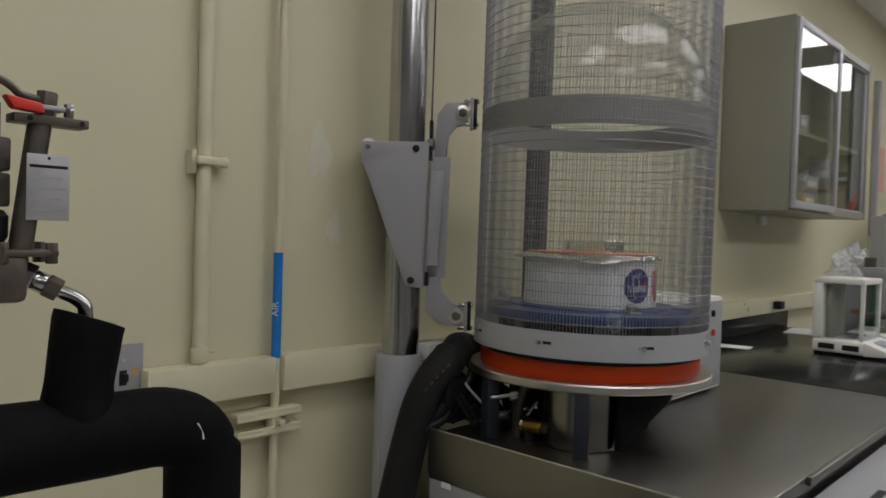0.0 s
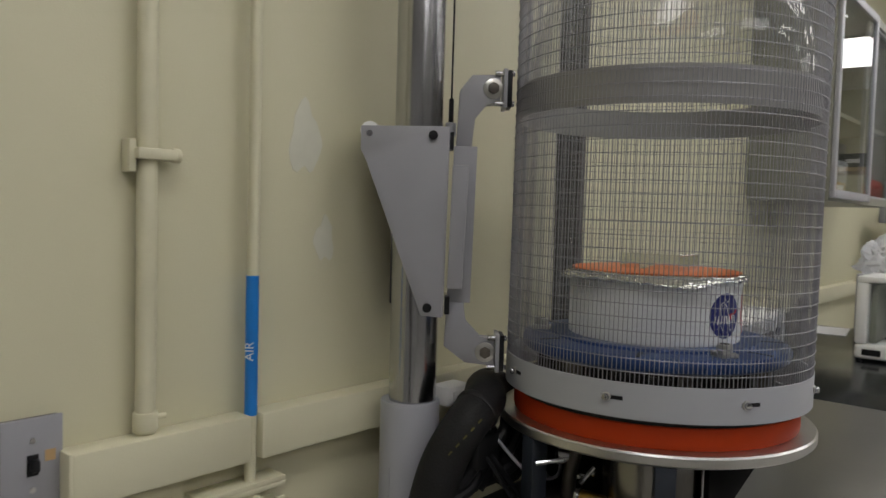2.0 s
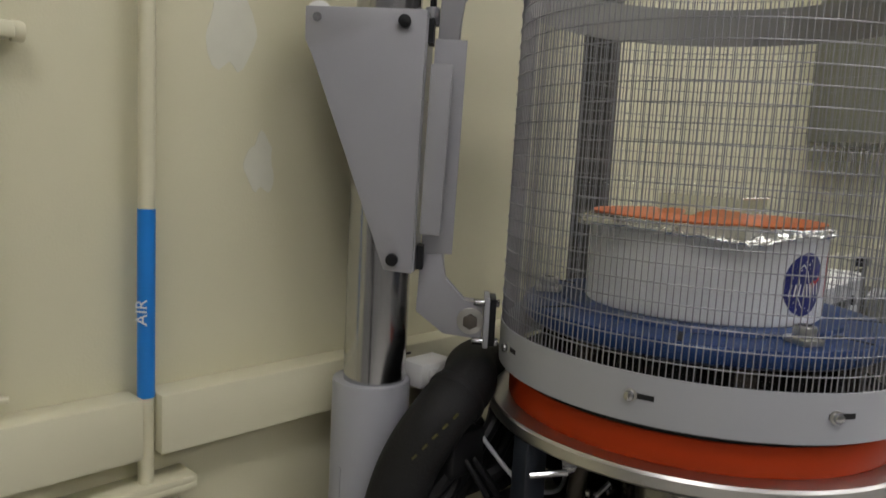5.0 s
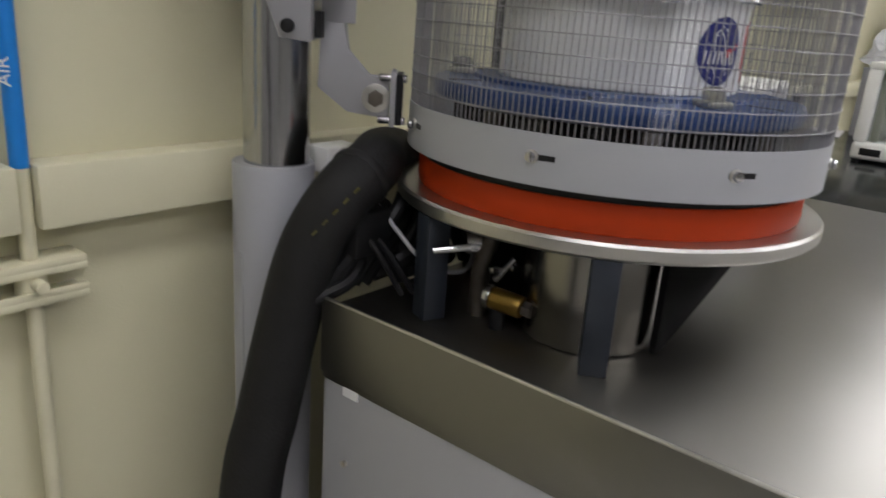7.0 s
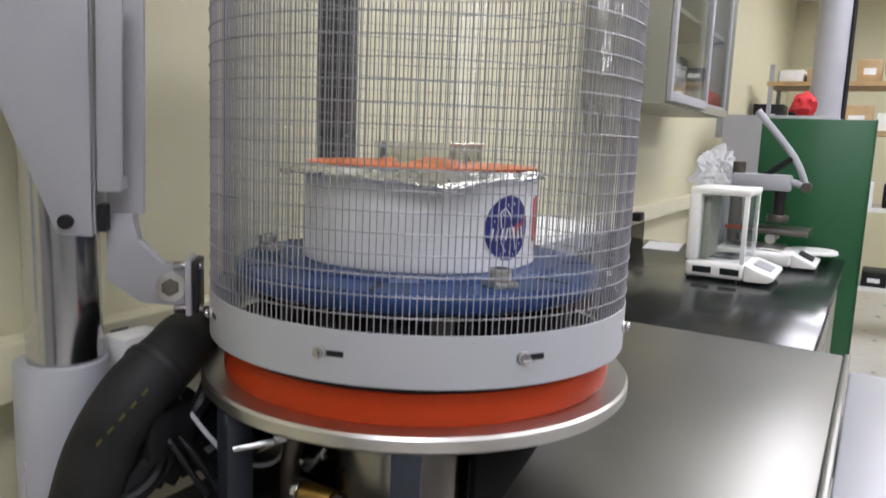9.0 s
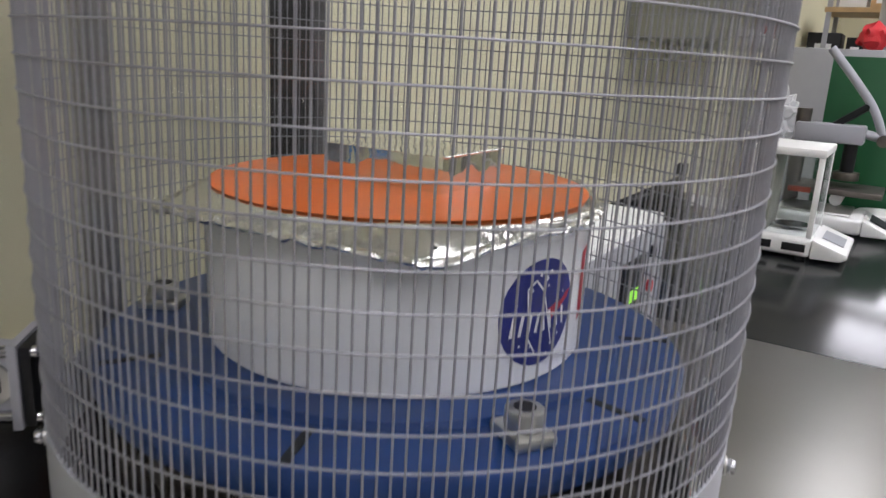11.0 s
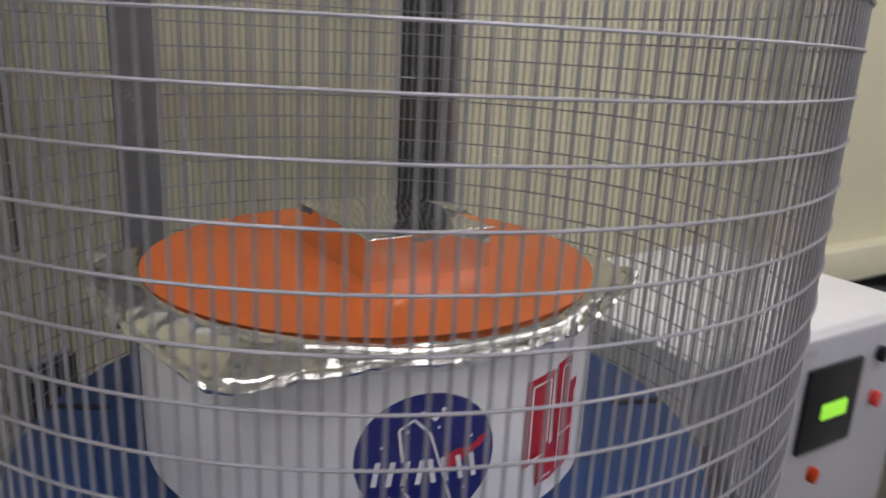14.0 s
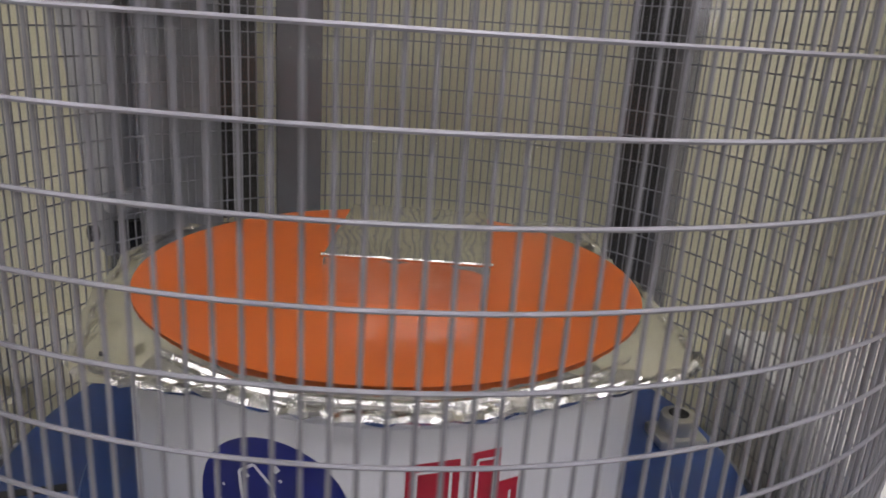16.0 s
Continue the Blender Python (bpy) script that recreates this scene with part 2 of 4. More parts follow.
def room():
    def slab(name, dims, material, label, cat):
        return tagged(part(name, box(*dims), material, None, smooth=0), label, cat, kind="structure")
    slab("floor", (X0 - .1, X1 + .1, Y0 - .1, WY + .12, -0.08, 0.0), FLOOR, "pale worn vinyl laboratory floor", "floor")
    slab("wall_long", (X0 - .1, X1 + .1, WY, WY + .12, 0, ZC), WALL, "cream painted block wall with faint roller texture", "wall")
    # West and south walls stay unseen; their grey darkens what the chrome reflects.
    slab("wall_west", (X0 - .1, X0, Y0, WY, 0, ZC), GREYWALL, "unseen grey end wall added to close the laboratory", "wall")
    slab("wall_east", (X1, X1 + .1, Y0, WY, 0, ZC), WALL, "cream painted far end wall of the laboratory", "wall")
    slab("wall_south", (X0 - .1, X1 + .1, Y0 - .1, Y0, 0, ZC), GREYWALL, "unseen grey wall added opposite the equipment", "wall")
    slab("ceiling", (X0 - .1, X1 + .1, Y0 - .1, WY + .12, ZC, ZC + .06), CEIL, "white suspended ceiling with lit panels", "ceiling")
    # ledge along the wall
    tagged(part("trim_ledge", box(-0.785, -0.5305, WY - 0.042, WY - 0.0005, 0.974, 1.0435, 0.003), WALL2, None),
           "cream painted short length of boxed raceway", "trim", kind="structure")
    led = tagged(part("trim_ledge", box(-0.5110, X1, WY - 0.042, WY - 0.0005, 0.974, 1.0435, 0.003), WALL2, None),
                 "cream painted boxed raceway along the wall", "trim", kind="structure")
    part("seam", box(-0.790, -0.785, WY - 0.044, WY - 0.0005, 0.972, 1.0455, 0.001), WALL2, led)
    for x in (-0.10, 0.9, 1.9):
        part("knockout", rod((x, WY - 0.0455, 1.008), (x, WY - 0.041, 1.008), 0.011, 20, bevel=0.001), WALL2, led)
        part("slot", box(x - 0.055, x - 0.03, WY - 0.0432, WY - 0.041, 1.030, 1.033), BLACK, led)
    # light ceiling troffers
    for i, (x, y) in enumerate([(-1.6, -0.75), (0.2, -0.75), (2.0, -0.75), (3.8, -0.75), (5.6, -0.75),
                                (-1.6, -2.6), (0.2, -2.6), (2.0, -2.6), (3.8, -2.6), (5.6, -2.6)]):
        t = thing("ceiling_light", "lit white recessed fluorescent ceiling panel", "ceiling light", "ceiling lights", at=(x, y, ZC))
        part("diffuser", box(-.58, .58, -.26, .26, -0.012, -0.004), TUBE, t, smooth=0)
        fr = box(-.61, .61, -.29, -.26, -0.02, 0)
        for d in ((-.61, .61, .26, .29, -0.02, 0), (-.61, -.58, -.26, .26, -0.02, 0), (.58, .61, -.26, .26, -0.02, 0)):
            box(*d, bm=fr)
        part("frame", fr, WHITEP, t, smooth=0)


room()


# ---------------------------------------------------------------- wall services
def wall_services():
    c = thing("painted_conduit", "cream painted steel conduit with pipe clamps on the wall", "conduit", at=(-0.682, WY - 0.018, 0))
    part("tube", rod((0, 0, 1.045), (0, 0, ZC), 0.0132, 20), PIPE_PAINT, c)
    part("coupling", rod((0, 0, 1.047), (0, 0, 1.074), 0.016, 20, bevel=0.002), PIPE_PAINT, c)
    cl = part("clamp", box(-0.021, 0.034, -0.019, 0.016, 1.408, 1.423, 0.003), PIPE_PAINT, c)
    part("clamp_ear", rod((0.034, 0, 1.416), (0.046, 0, 1.416), 0.010, 14, bevel=0.002), PIPE_PAINT, cl)
    part("clamp_base", box(-0.027, -0.017, -0.006, 0.017, 1.391, 1.434, 0.002), PIPE_PAINT, cl)
    part("clamp_screw", rod((0.012, -0.006, 1.066), (0.024, -0.010, 1.066), 0.004, 10), PIPE_PAINT, c)

    a = thing("air_pipe", "cream painted air pipe with a blue band lettered AIR", "pipe", at=(-0.5206, WY - 0.024, 0))
    part("tube", rod((0, 0, 0.25), (0, 0, ZC), 0.0088, 20), PIPE_PAINT, a)
    lab = part("marker_band", lathe([(0.0089, 1.0400), (0.0095, 1.0400), (0.0095, 1.2490), (0.0089, 1.2490)], 24), TAPE, a, "bright blue pipe marker tape")
    m = Matrix.Translation((0, 0, 0)) @ Matrix.Rotation(radians(-52), 4, "Z") @ pose(0, -0.0097, 1.137, 90, 0, 0) @ Matrix.Rotation(radians(90), 4, "Z")
    writing("AIR", 0.019, PRINTW, m, lab, "lettering")
    # channel bracket with its pipe clamp
    s = thing("strut_bracket", "cream painted channel strut bracket fixed under the ledge", "bracket", at=(-0.5405, WY, 0.916))
    for z in (0.020, -0.020):
        part("rail", box(-0.073, 0.073, -0.042, -0.0005, z - 0.0045, z + 0.0045, 0.0015), PIPE_PAINT, s)
    for z in (0.0125, -0.0125):
        part("lip", box(-0.073, 0.073, -0.042, -0.037, z - 0.004, z + 0.004, 0.001), PIPE_PAINT, s)
    part("back", box(-0.073, 0.073, -0.006, -0.0007, -0.0155, 0.0155), PIPE_PAINT, s)
    part("pipe_clamp", lathe([(0.0092, -0.017), (0.017, -0.019), (0.016, 0.019), (0.0092, 0.019)], 20, cx=0.019, cy=-0.024), PIPE_PAINT, s)
    part("clamp_bolt", rod((0.019, -0.056, 0.0), (0.019, -0.036, 0.0), 0.007, 10, bevel=0.001), PIPE_PAINT, s)
    # switch
    w = thing("wall_switch", "grey metal wall switch plate with a black toggle", "switch", at=(-0.821, WY, 1.034))
    part("box_body", box(-0.032, 0.032, -0.012, -0.0005, -0.055, 0.055), VALVEM, w)
    p = part("cover_plate", box(-0.035, 0.035, -0.0165, -0.012, -0.0575, 0.0575, 0.0018), GREYP, w)
    part("toggle", box(-0.005, 0.005, -0.029, -0.0163, -0.006, 0.008, 0.002), BLACK, p)
    part("toggle_slot", box(-0.0065, 0.0065, -0.0172, -0.0160, -0.013, 0.013), BLACK, p)
    for z in (-0.030, 0.030):
        part("plate_screw", rod((0, -0.0180, z), (0, -0.016, z), 0.0035, 12), STEEL_PLATE, p)
    part("sticker", box(0.014, 0.026, -0.0170, -0.0163, 0.002, 0.016), WOODT, p)
    # small pale patches on the wall
    for x, z, w2, h2 in ((-0.41, 1.463, 0.030, 0.055), (-0.365, 1.30, 0.02, 0.035), (-0.11, 1.473, 0.03, 0.04)):
        b = bmesh.new()
        vs = [b.verts.new((x + w2 * (1 + .25 * math.sin(3 * q + x * 40)) * math.cos(q), WY - 0.0006, z + h2 * (1 + .2 * math.sin(5 * q)) * math.sin(q)))
              for q in [2 * math.pi * k / 28 for k in range(28)]]
        b.faces.new(vs)
        r = bmesh.ops.extrude_face_region(b, geom=b.faces[:])
        for v in [g for g in r["geom"] if isinstance(g, bmesh.types.BMVert)]:
            v.co.y += 0.0005
        tagged(part("trim_patch", b, PATCH, None, smooth=0), "pale patch on the cream wall", "wall patch", kind="structure")


wall_services()


# ---------------------------------------------------------------- coater cabinet
TOP = 0.890
TX0, TX1, TY0, TY1 = -0.2935, 0.929, -0.452, 0.1725


def coater_cabinet():
    c = thing("coater_cabinet", "grey enamelled coater cabinet with a brushed stainless worktop", "cabinet", at=(0, 0, 0))
    part("body", box(TX0 + 0.006, TX1 - 0.004, TY0 + 0.01, TY1, 0.06, 0.815, 0.004), GREYL, c)
    part("plinth", box(TX0 + 0.03, TX1 - 0.03, TY0 + 0.05, TY1 - 0.02, 0.0, 0.06), BLACK, c)
    t = part("worktop", box(TX0 + 0.003, TX1, TY0, TY1, 0.80, TOP, 0.003), STEEL, c, "brushed stainless steel top with turned-down edges")
    part("edge_lip", box(TX0, TX0 + 0.006, TY0, TY1, 0.81, TOP + 0.012, 0.0022), STEEL, t)
    # Thin rod of paler steel added to draw the lip's bright line.
    part("bright_edge", rod((TX0 + 0.003, TY0, TOP + 0.0118), (TX0 + 0.003, TY1, TOP + 0.0118), 0.0024, 10), STEEL_PLATE, t, "thin rod of paler steel added for the bright edge line")
    part("front_flange", box(TX0 + 0.3, TX1, TY0 - 0.012, TY0 - 0.001, TOP - 0.012, TOP + 0.004, 0.002), STEEL, t)
    f = part("front_panel", box(TX0, TX1, TY0 - 0.16, TY0 - 0.013, 0.30, TOP - 0.03, 0.006), GREYL, c, "light grey front fascia with dark slots")
    for x in (-0.02, 0.22):
        part("slot", box(x, x + 0.16, TY0 - 0.10, TY0 - 0.085, TOP - 0.031, TOP - 0.0285), BLACK, f)
    part("data_label", box(TX0 + 0.0035, TX0 + 0.0058, 0.112, 0.136, 0.790, 0.812), PAPER, c, "small white printed label")
    for z in (0.70, 0.45):
        part("panel_screw", rod((TX0 + 0.001, 0.13, z), (TX0 + 0.007, 0.13, z), 0.004, 10), STEEL_PLATE, c)


coater_cabinet()


# ---------------------------------------------------------------- bell jar base
BC = (0.007, -0.0055)
LEAN = Matrix.Translation((0, 0, 1.07)) @ Matrix.Rotation(radians(0.35), 4, Vector((0.72, 0.69, 0))) @ Matrix.Translation((0, 0, -1.07))


def jar_base():
    b = thing("vacuum_pedestal", "round steel baseplate on dark legs with an orange seal", "vacuum base", at=(*BC, 0))
    part("baseplate", lathe([(0.02, 1.012), (0.2515, 1.012), (0.2545, 1.015), (0.2545, 1.026), (0.252, 1.029), (0.02, 1.029)], 128), STEEL_PLATE, b,
         "turned steel disc with a bright rim")
    part("seal", lathe([(0.200, 1.0292), (0.2285, 1.0292), (0.2295, 1.034), (0.2290, 1.0590), (0.2278, 1.0612), (0.200, 1.0612)], 128), ORANGE_SEAL, b,
         "translucent orange silicone gasket")
    part("collar", lathe([(0.0, TOP + 0.0005), (0.073, TOP + 0.0005), (0.075, TOP + 0.003), (0.075, 1.0115), (0.0, 1.0115)], 64, cx=-0.117, cy=-0.062, closed=False), COLLAR, b, "polished steel pumping collar")
    # Black drum added to darken the shaded, cluttered space under the plate.
    part("dark_fill", lathe([(0.0, TOP + 0.0005), (0.155, TOP + 0.0005), (0.155, 1.0115), (0.0, 1.0115)], 64, cx=0.052, cy=0.052, closed=False), MATTE, b, "matt black fill added to darken the shaded space under the plate")
    # Black ring draws the shade inside the gap between seal and band.
    part("gap_ring", lathe([(0.205, 1.0613), (0.2262, 1.0613), (0.2262, 1.0735), (0.205, 1.0735)], 128), BLACK, b, "black ring standing in for the shade in the gap above the gasket")
    for a in (-149.6, 160, 108, 52, 4):
        q = radians(a)
        l = part("leg", box(-0.014, 0.014, -0.014, 0.014, TOP, 1.0115, 0.0015), LEG, b)
        l.matrix_basis = pose(0.238 * math.cos(q), 0.238 * math.sin(q), 0, 0, 0, a)
    # gusset bracket under the plate
    m = Matrix.Translation((-0.125, -0.152, 0)) @ Matrix(((0.998, 0, 0.06, 0), (-0.06, 0, 0.998, 0), (0, 1, 0, 0), (0, 0, 0, 1)))
    part("gusset", plate([(0.0, 0.893), (0.012, 0.893), (0.190, 0.966), (0.196, 0.974), (0.196, 1.005), (0.190, 1.011), (0.0, 1.011)], 0.008, m, bevel=0.001), MATTE, b, "black triangular gusset plate")


jar_base()


# ---------------------------------------------------------------- wire cage and hoist
RM = 0.2435
Z0, Z1 = 1.112, 2.02
ROW = 0.0189


def cage():
    c = thing("bell_jar_guard", "cylindrical grey wire mesh guard with an enamelled lower band", "wire guard", at=(*BC, 0))
    c.matrix_basis = Matrix.Translation((*BC, 0)) @ LEAN
    band = part("band", lathe([(RM - 0.001, 1.071), (RM + 0.0015, 1.071), (RM + 0.0015, 1.121), (RM - 0.001, 1.121)], 160), BAND, c, "light grey enamelled steel band")
    for k in range(8):
        a = -169.3 + 45 * k
        sl = part("slot", lathe([(RM + 0.0012, -0.0028), (RM + 0.0019, -0.0028), (RM + 0.0019, 0.0028), (RM + 0.0012, 0.0028)], 8, a0=-1.6, a1=5.4), BLACK, band)
        sl.matrix_basis = pose(0, 0, 1.0985, 0, 0, a)
        s = part("washer", rod((RM + 0.0012, 0, 0), (RM + 0.0035, 0, 0), 0.0066, 18, bevel=0.0006), STEEL_PLATE, band)
        s.matrix_basis = pose(0, 0, 1.0985, 0, 0, a)
        part("screw", rod((RM + 0.0035, 0, 0), (RM + 0.0095, 0, 0), 0.0052, 14, bevel=0.002), CHROME, s)
    part("strap_ring", lathe([(RM - 0.006, 1.506), (RM - 0.003, 1.506), (RM - 0.003, 1.559), (RM - 0.006, 1.559)], 128), RINGM, c, "dull grey steel strap inside the mesh")
    for a in (115,):
        st = part("upright_strap", lathe([(RM - 0.0042, 1.12), (RM - 0.0015, 1.12), (RM - 0.0015, Z1), (RM - 0.0042, Z1)], 6, a0=a - 4.4, a1=a + 4.4), MIDBAR, c, "grey steel upright strap")
    part("top_ring", lathe([(RM - 0.006, Z1 - 0.03), (RM - 0.003, Z1 - 0.03), (RM - 0.003, Z1), (RM - 0.006, Z1)], 96), RINGM, c)
    # wires, each a thin rod on one shared mesh
    w = finish(rod((RM, 0, Z0), (RM, 0, Z1), 0.00066, 6), "upright_wire", WIRE)
    for k in range(240):
        o = new("upright_wire", w)
        o.parent = c
        o.matrix_basis = pose(0, 0, 0, 0, 0, k * 1.5)
    prof = [(RM + 0.0012 + 0.00066 * math.cos(q), 0.00066 * math.sin(q)) for q in [2 * math.pi * k / 6 for k in range(6)]]
    h = finish(lathe(prof, 180), "hoop_wire", WIRE)
    for k in range(int((Z1 - 1.1365) / ROW)):
        o = new("hoop_wire", h)
        o.parent = c
        o.matrix_basis = pose(0, 0, 1.1365 + k * ROW)


cage()


def bell_jar():
    pr = []
    R, zs, ht = 0.222, 1.60, 0.188
    pr += [(R + 0.006, 1.0712), (R + 0.006, 1.085), (R, 1.092)]
    pr += [(R, zs)]
    for k in range(1, 17):
        a = math.pi / 2 * k / 16
        pr.append((max(R * math.cos(a) ** 0.85, 0.012) if k < 16 else 0.012, zs + ht * math.sin(a)))
    def wall(outer):
        return lathe(outer + [(max(r - 0.006, 0.002), z - (0.006 if z > zs else 0)) for r, z in reversed(outer)], 96)
    j = tagged(part("bell_jar", wall(pr[:4]), GLASS, None, smooth=60), "large clear glass bell jar under the wire guard", "bell jar")
    dome = part("dome", wall([(R, zs + 0.0005)] + pr[4:]), DOMEG, j, "clear rounded top with bright lamp reflections", smooth=60)
    dome.visible_shadow = False
    j.visible_shadow = False
    j.matrix_basis = Matrix.Translation((*BC, 0)) @ LEAN
    part("knob", lathe([(0.0, zs + ht - 0.002), (0.014, zs + ht - 0.002), (0.018, zs + ht + 0.012), (0.012, zs + ht + 0.024), (0.0, zs + ht + 0.026)], 32, closed=False), GLASS, j, smooth=60)


bell_jar()

# hoist frame of reference: u towards the jar, w towards the open room
HP = Vector((-0.2620, 0.2940, 0))
HU, HN = Vector((0.66, -0.751, 0)), Vector((-0.751, -0.66, 0))


def hoist_m(off):
    m = Matrix.Identity(4)
    for i in range(3):
        m[i][0], m[i][1], m[i][2], m[i][3] = HU[i], (0, 0, 1.0095)[i], HN[i], (Vector((-0.2705, 0.3115, -0.0115)) + HN * off)[i]
    return m


def hoist():
    h = thing("hoist_post", "chrome hoist post in a grey floor sleeve", "hoist post", at=(HP.x, HP.y, 0))
    part("post", rod((0, 0, 0.95), (0, 0, ZC - 0.002), 0.0395, 48), CHROME, h, "polished chrome tube")
    part("sleeve", lathe([(0.030, 0.0), (0.0495, 0.0), (0.0495, 1.034), (0.0485, 1.036), (0.030, 1.036)], 48, cx=-0.003, cy=0.002), GREYL, h, "grey enamelled sleeve")
    part("sleeve_seam", box(-0.0535, -0.0505, -0.003, 0.003, 0.3, 0.93, 0.001), GREYL, h)
    br = thing("hoist_carriage", "grey enamelled carriage bracket clamped to the chrome post", "bracket", at=(0, 0, 0))
    cheek = [(-0.072, 1.482), (0.068, 1.484), (0.064, 1.181), (0.030, 1.184), (-0.062, 1.425), (-0.072, 1.445)]
    part("cheek", plate(cheek, 0.006, hoist_m(0.049), bevel=0.0012), GREYP, br)
    part("cheek", plate(cheek, 0.006, hoist_m(-0.055), bevel=0.0012), GREYP, br)
    part("spine", plate([(0.060, 1.183), (0.066, 1.183), (0.070, 1.483), (0.064, 1.483)], 0.098, hoist_m(-0.049)), GREYP, br)
    for u, z in ((0.043, 1.469), (0.040, 1.197)):
        part("bolt", rod(Vector(hoist_m(0.055) @ Vector((u, z, 0))), Vector(hoist_m(0.0635) @ Vector((u, z, 0))), 0.0075, 18, bevel=0.001), BLACK, br, "black socket-head bolt")
    part("roller", rod(Vector(hoist_m(-0.048) @ Vector((-0.058, 1.474, 0))), Vector(hoist_m(0.049) @ Vector((-0.058, 1.474, 0))), 0.016, 20, bevel=0.002), WHITEP, br, "white nylon roller")
    part("roller_screw", rod(Vector(hoist_m(0.055) @ Vector((-0.058, 1.470, 0))), Vector(hoist_m(0.058) @ Vector((-0.058, 1.470, 0))), 0.005, 14), CHROME, br)
    for z in (1.462, 1.200):
        part("stop_block", plate([(0.068, z - 0.014), (0.076, z - 0.014), (0.076, z + 0.014), (0.068, z + 0.014)], 0.03, hoist_m(0.018)), BLACK, br)
    # Dark block added where a shaded stripe shows behind the bracket.
    part("shade_block", plate([(-0.028, 1.187), (0.014, 1.187), (0.014, 1.480), (-0.028, 1.480)], 0.060, hoist_m(-0.118), bevel=0.004), DARKBAR, br, "dark block added for the shaded gap behind the bracket")
    # swing arm with handle and two hinge jaws
    arm = thing("swing_arm", "grey enamelled swing arm with a pull handle holding the guard", "hinge arm", at=(0, 0, 0))
    part("back_plate", plate([(0.077, 1.456), (0.115, 1.456), (0.110, 1.203), (0.072, 1.203)], 0.012, hoist_m(0.016), bevel=0.001), GREYP, arm)
    hd = part("handle", plate([(0.075, 1.424), (0.101, 1.424), (0.095, 1.228), (0.071, 1.228)], 0.008, hoist_m(0.052), bevel=0.0025), GREYP, arm, "grey bar handle")
    for z in (1.415, 1.237):
        part("handle_foot", plate([(0.080, z - 0.007), (0.095, z - 0.007), (0.095, z + 0.007), (0.080, z + 0.007)], 0.026, hoist_m(0.027)), GREYP, hd)
    up = [(0.080, 1.4555), (0.084, 1.545), (0.103, 1.570), (0.150, 1.572), (0.150, 1.526), (0.126, 1.525), (0.108, 1.503), (0.106, 1.4555)]
    lo = [(0.072, 1.2035), (0.069, 1.131), (0.104, 1.105), (0.152, 1.100), (0.152, 1.147), (0.127, 1.146), (0.102, 1.172), (0.100, 1.2035)]
    for name, pl, zb, ub in (("upper_jaw", up, 1.549, 0.138), ("lower_jaw", lo, 1.123, 0.137)):
        j = part(name, plate(pl, 0.022, hoist_m(0.006), bevel=0.002), GREYP, arm)
        part("washer", rod(Vector(hoist_m(0.028) @ Vector((ub, zb, 0))), Vector(hoist_m(0.0305) @ Vector((ub, zb, 0))), 0.0165, 24, bevel=0.0008), STEEL_PLATE, j)
        part("pivot_bolt", rod(Vector(hoist_m(0.0305) @ Vector((ub, zb, 0))), Vector(hoist_m(0.036) @ Vector((ub, zb, 0))), 0.010, 6, bevel=0.001), VALVEM, j)
        c = part("clamp_plate", plate([(0.1535, zb - 0.031), (0.160, zb - 0.031), (0.160, zb + 0.031), (0.1535, zb + 0.031)], 0.05, hoist_m(-0.012), bevel=0.001), GREYP, j)
        part("clamp_pad", plate([(0.1605, zb - 0.029), (0.168, zb - 0.029), (0.168, zb + 0.029), (0.1605, zb + 0.029)], 0.046, hoist_m(-0.010), bevel=0.001), BLACK, j)
        for dz in (-0.024, 0.024):
            part("clamp_screw", rod(Vector(hoist_m(0.030) @ Vector((0.140, zb + dz, 0))), Vector(hoist_m(0.030) @ Vector((0.172, zb + dz, 0))), 0.0045, 12, bevel=0.001), CHROME, j)
    # hoist cable
    cb = thing("hoist_cable", "thin black steel hoist cable beside the chrome post", "cable", at=(0, 0, 0))
    part("strand", rod(Vector(hoist_m(0) @ Vector((0.071, 1.52, 0))), Vector(hoist_m(0) @ Vector((0.074, ZC - 0.002, 0))), 0.0016, 8), BLACK, cb)
    part("ferrule", rod(Vector(hoist_m(0) @ Vector((0.071, 1.49, 0))), Vector(hoist_m(0) @ Vector((0.071, 1.535, 0))), 0.0042, 10), BLACK, cb)
    part("anchor", rod(Vector(hoist_m(0) @ Vector((0.071, 1.475, 0))), Vector(hoist_m(0) @ Vector((0.071, 1.496, 0))), 0.009, 14, bevel=0.001), GREYP, cb)


hoist()

# upright behind the guard
def struts():
    s = thing("upright_strut", "dark grey steel upright strut behind the guard", "strut", at=(0.212, 0.292, 0))
    s.matrix_basis = pose(0.212, 0.292, 0, 0, 0, -44)
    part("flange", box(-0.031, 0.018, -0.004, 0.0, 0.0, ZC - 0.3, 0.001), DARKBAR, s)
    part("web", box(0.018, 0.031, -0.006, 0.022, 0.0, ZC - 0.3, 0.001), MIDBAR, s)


struts()


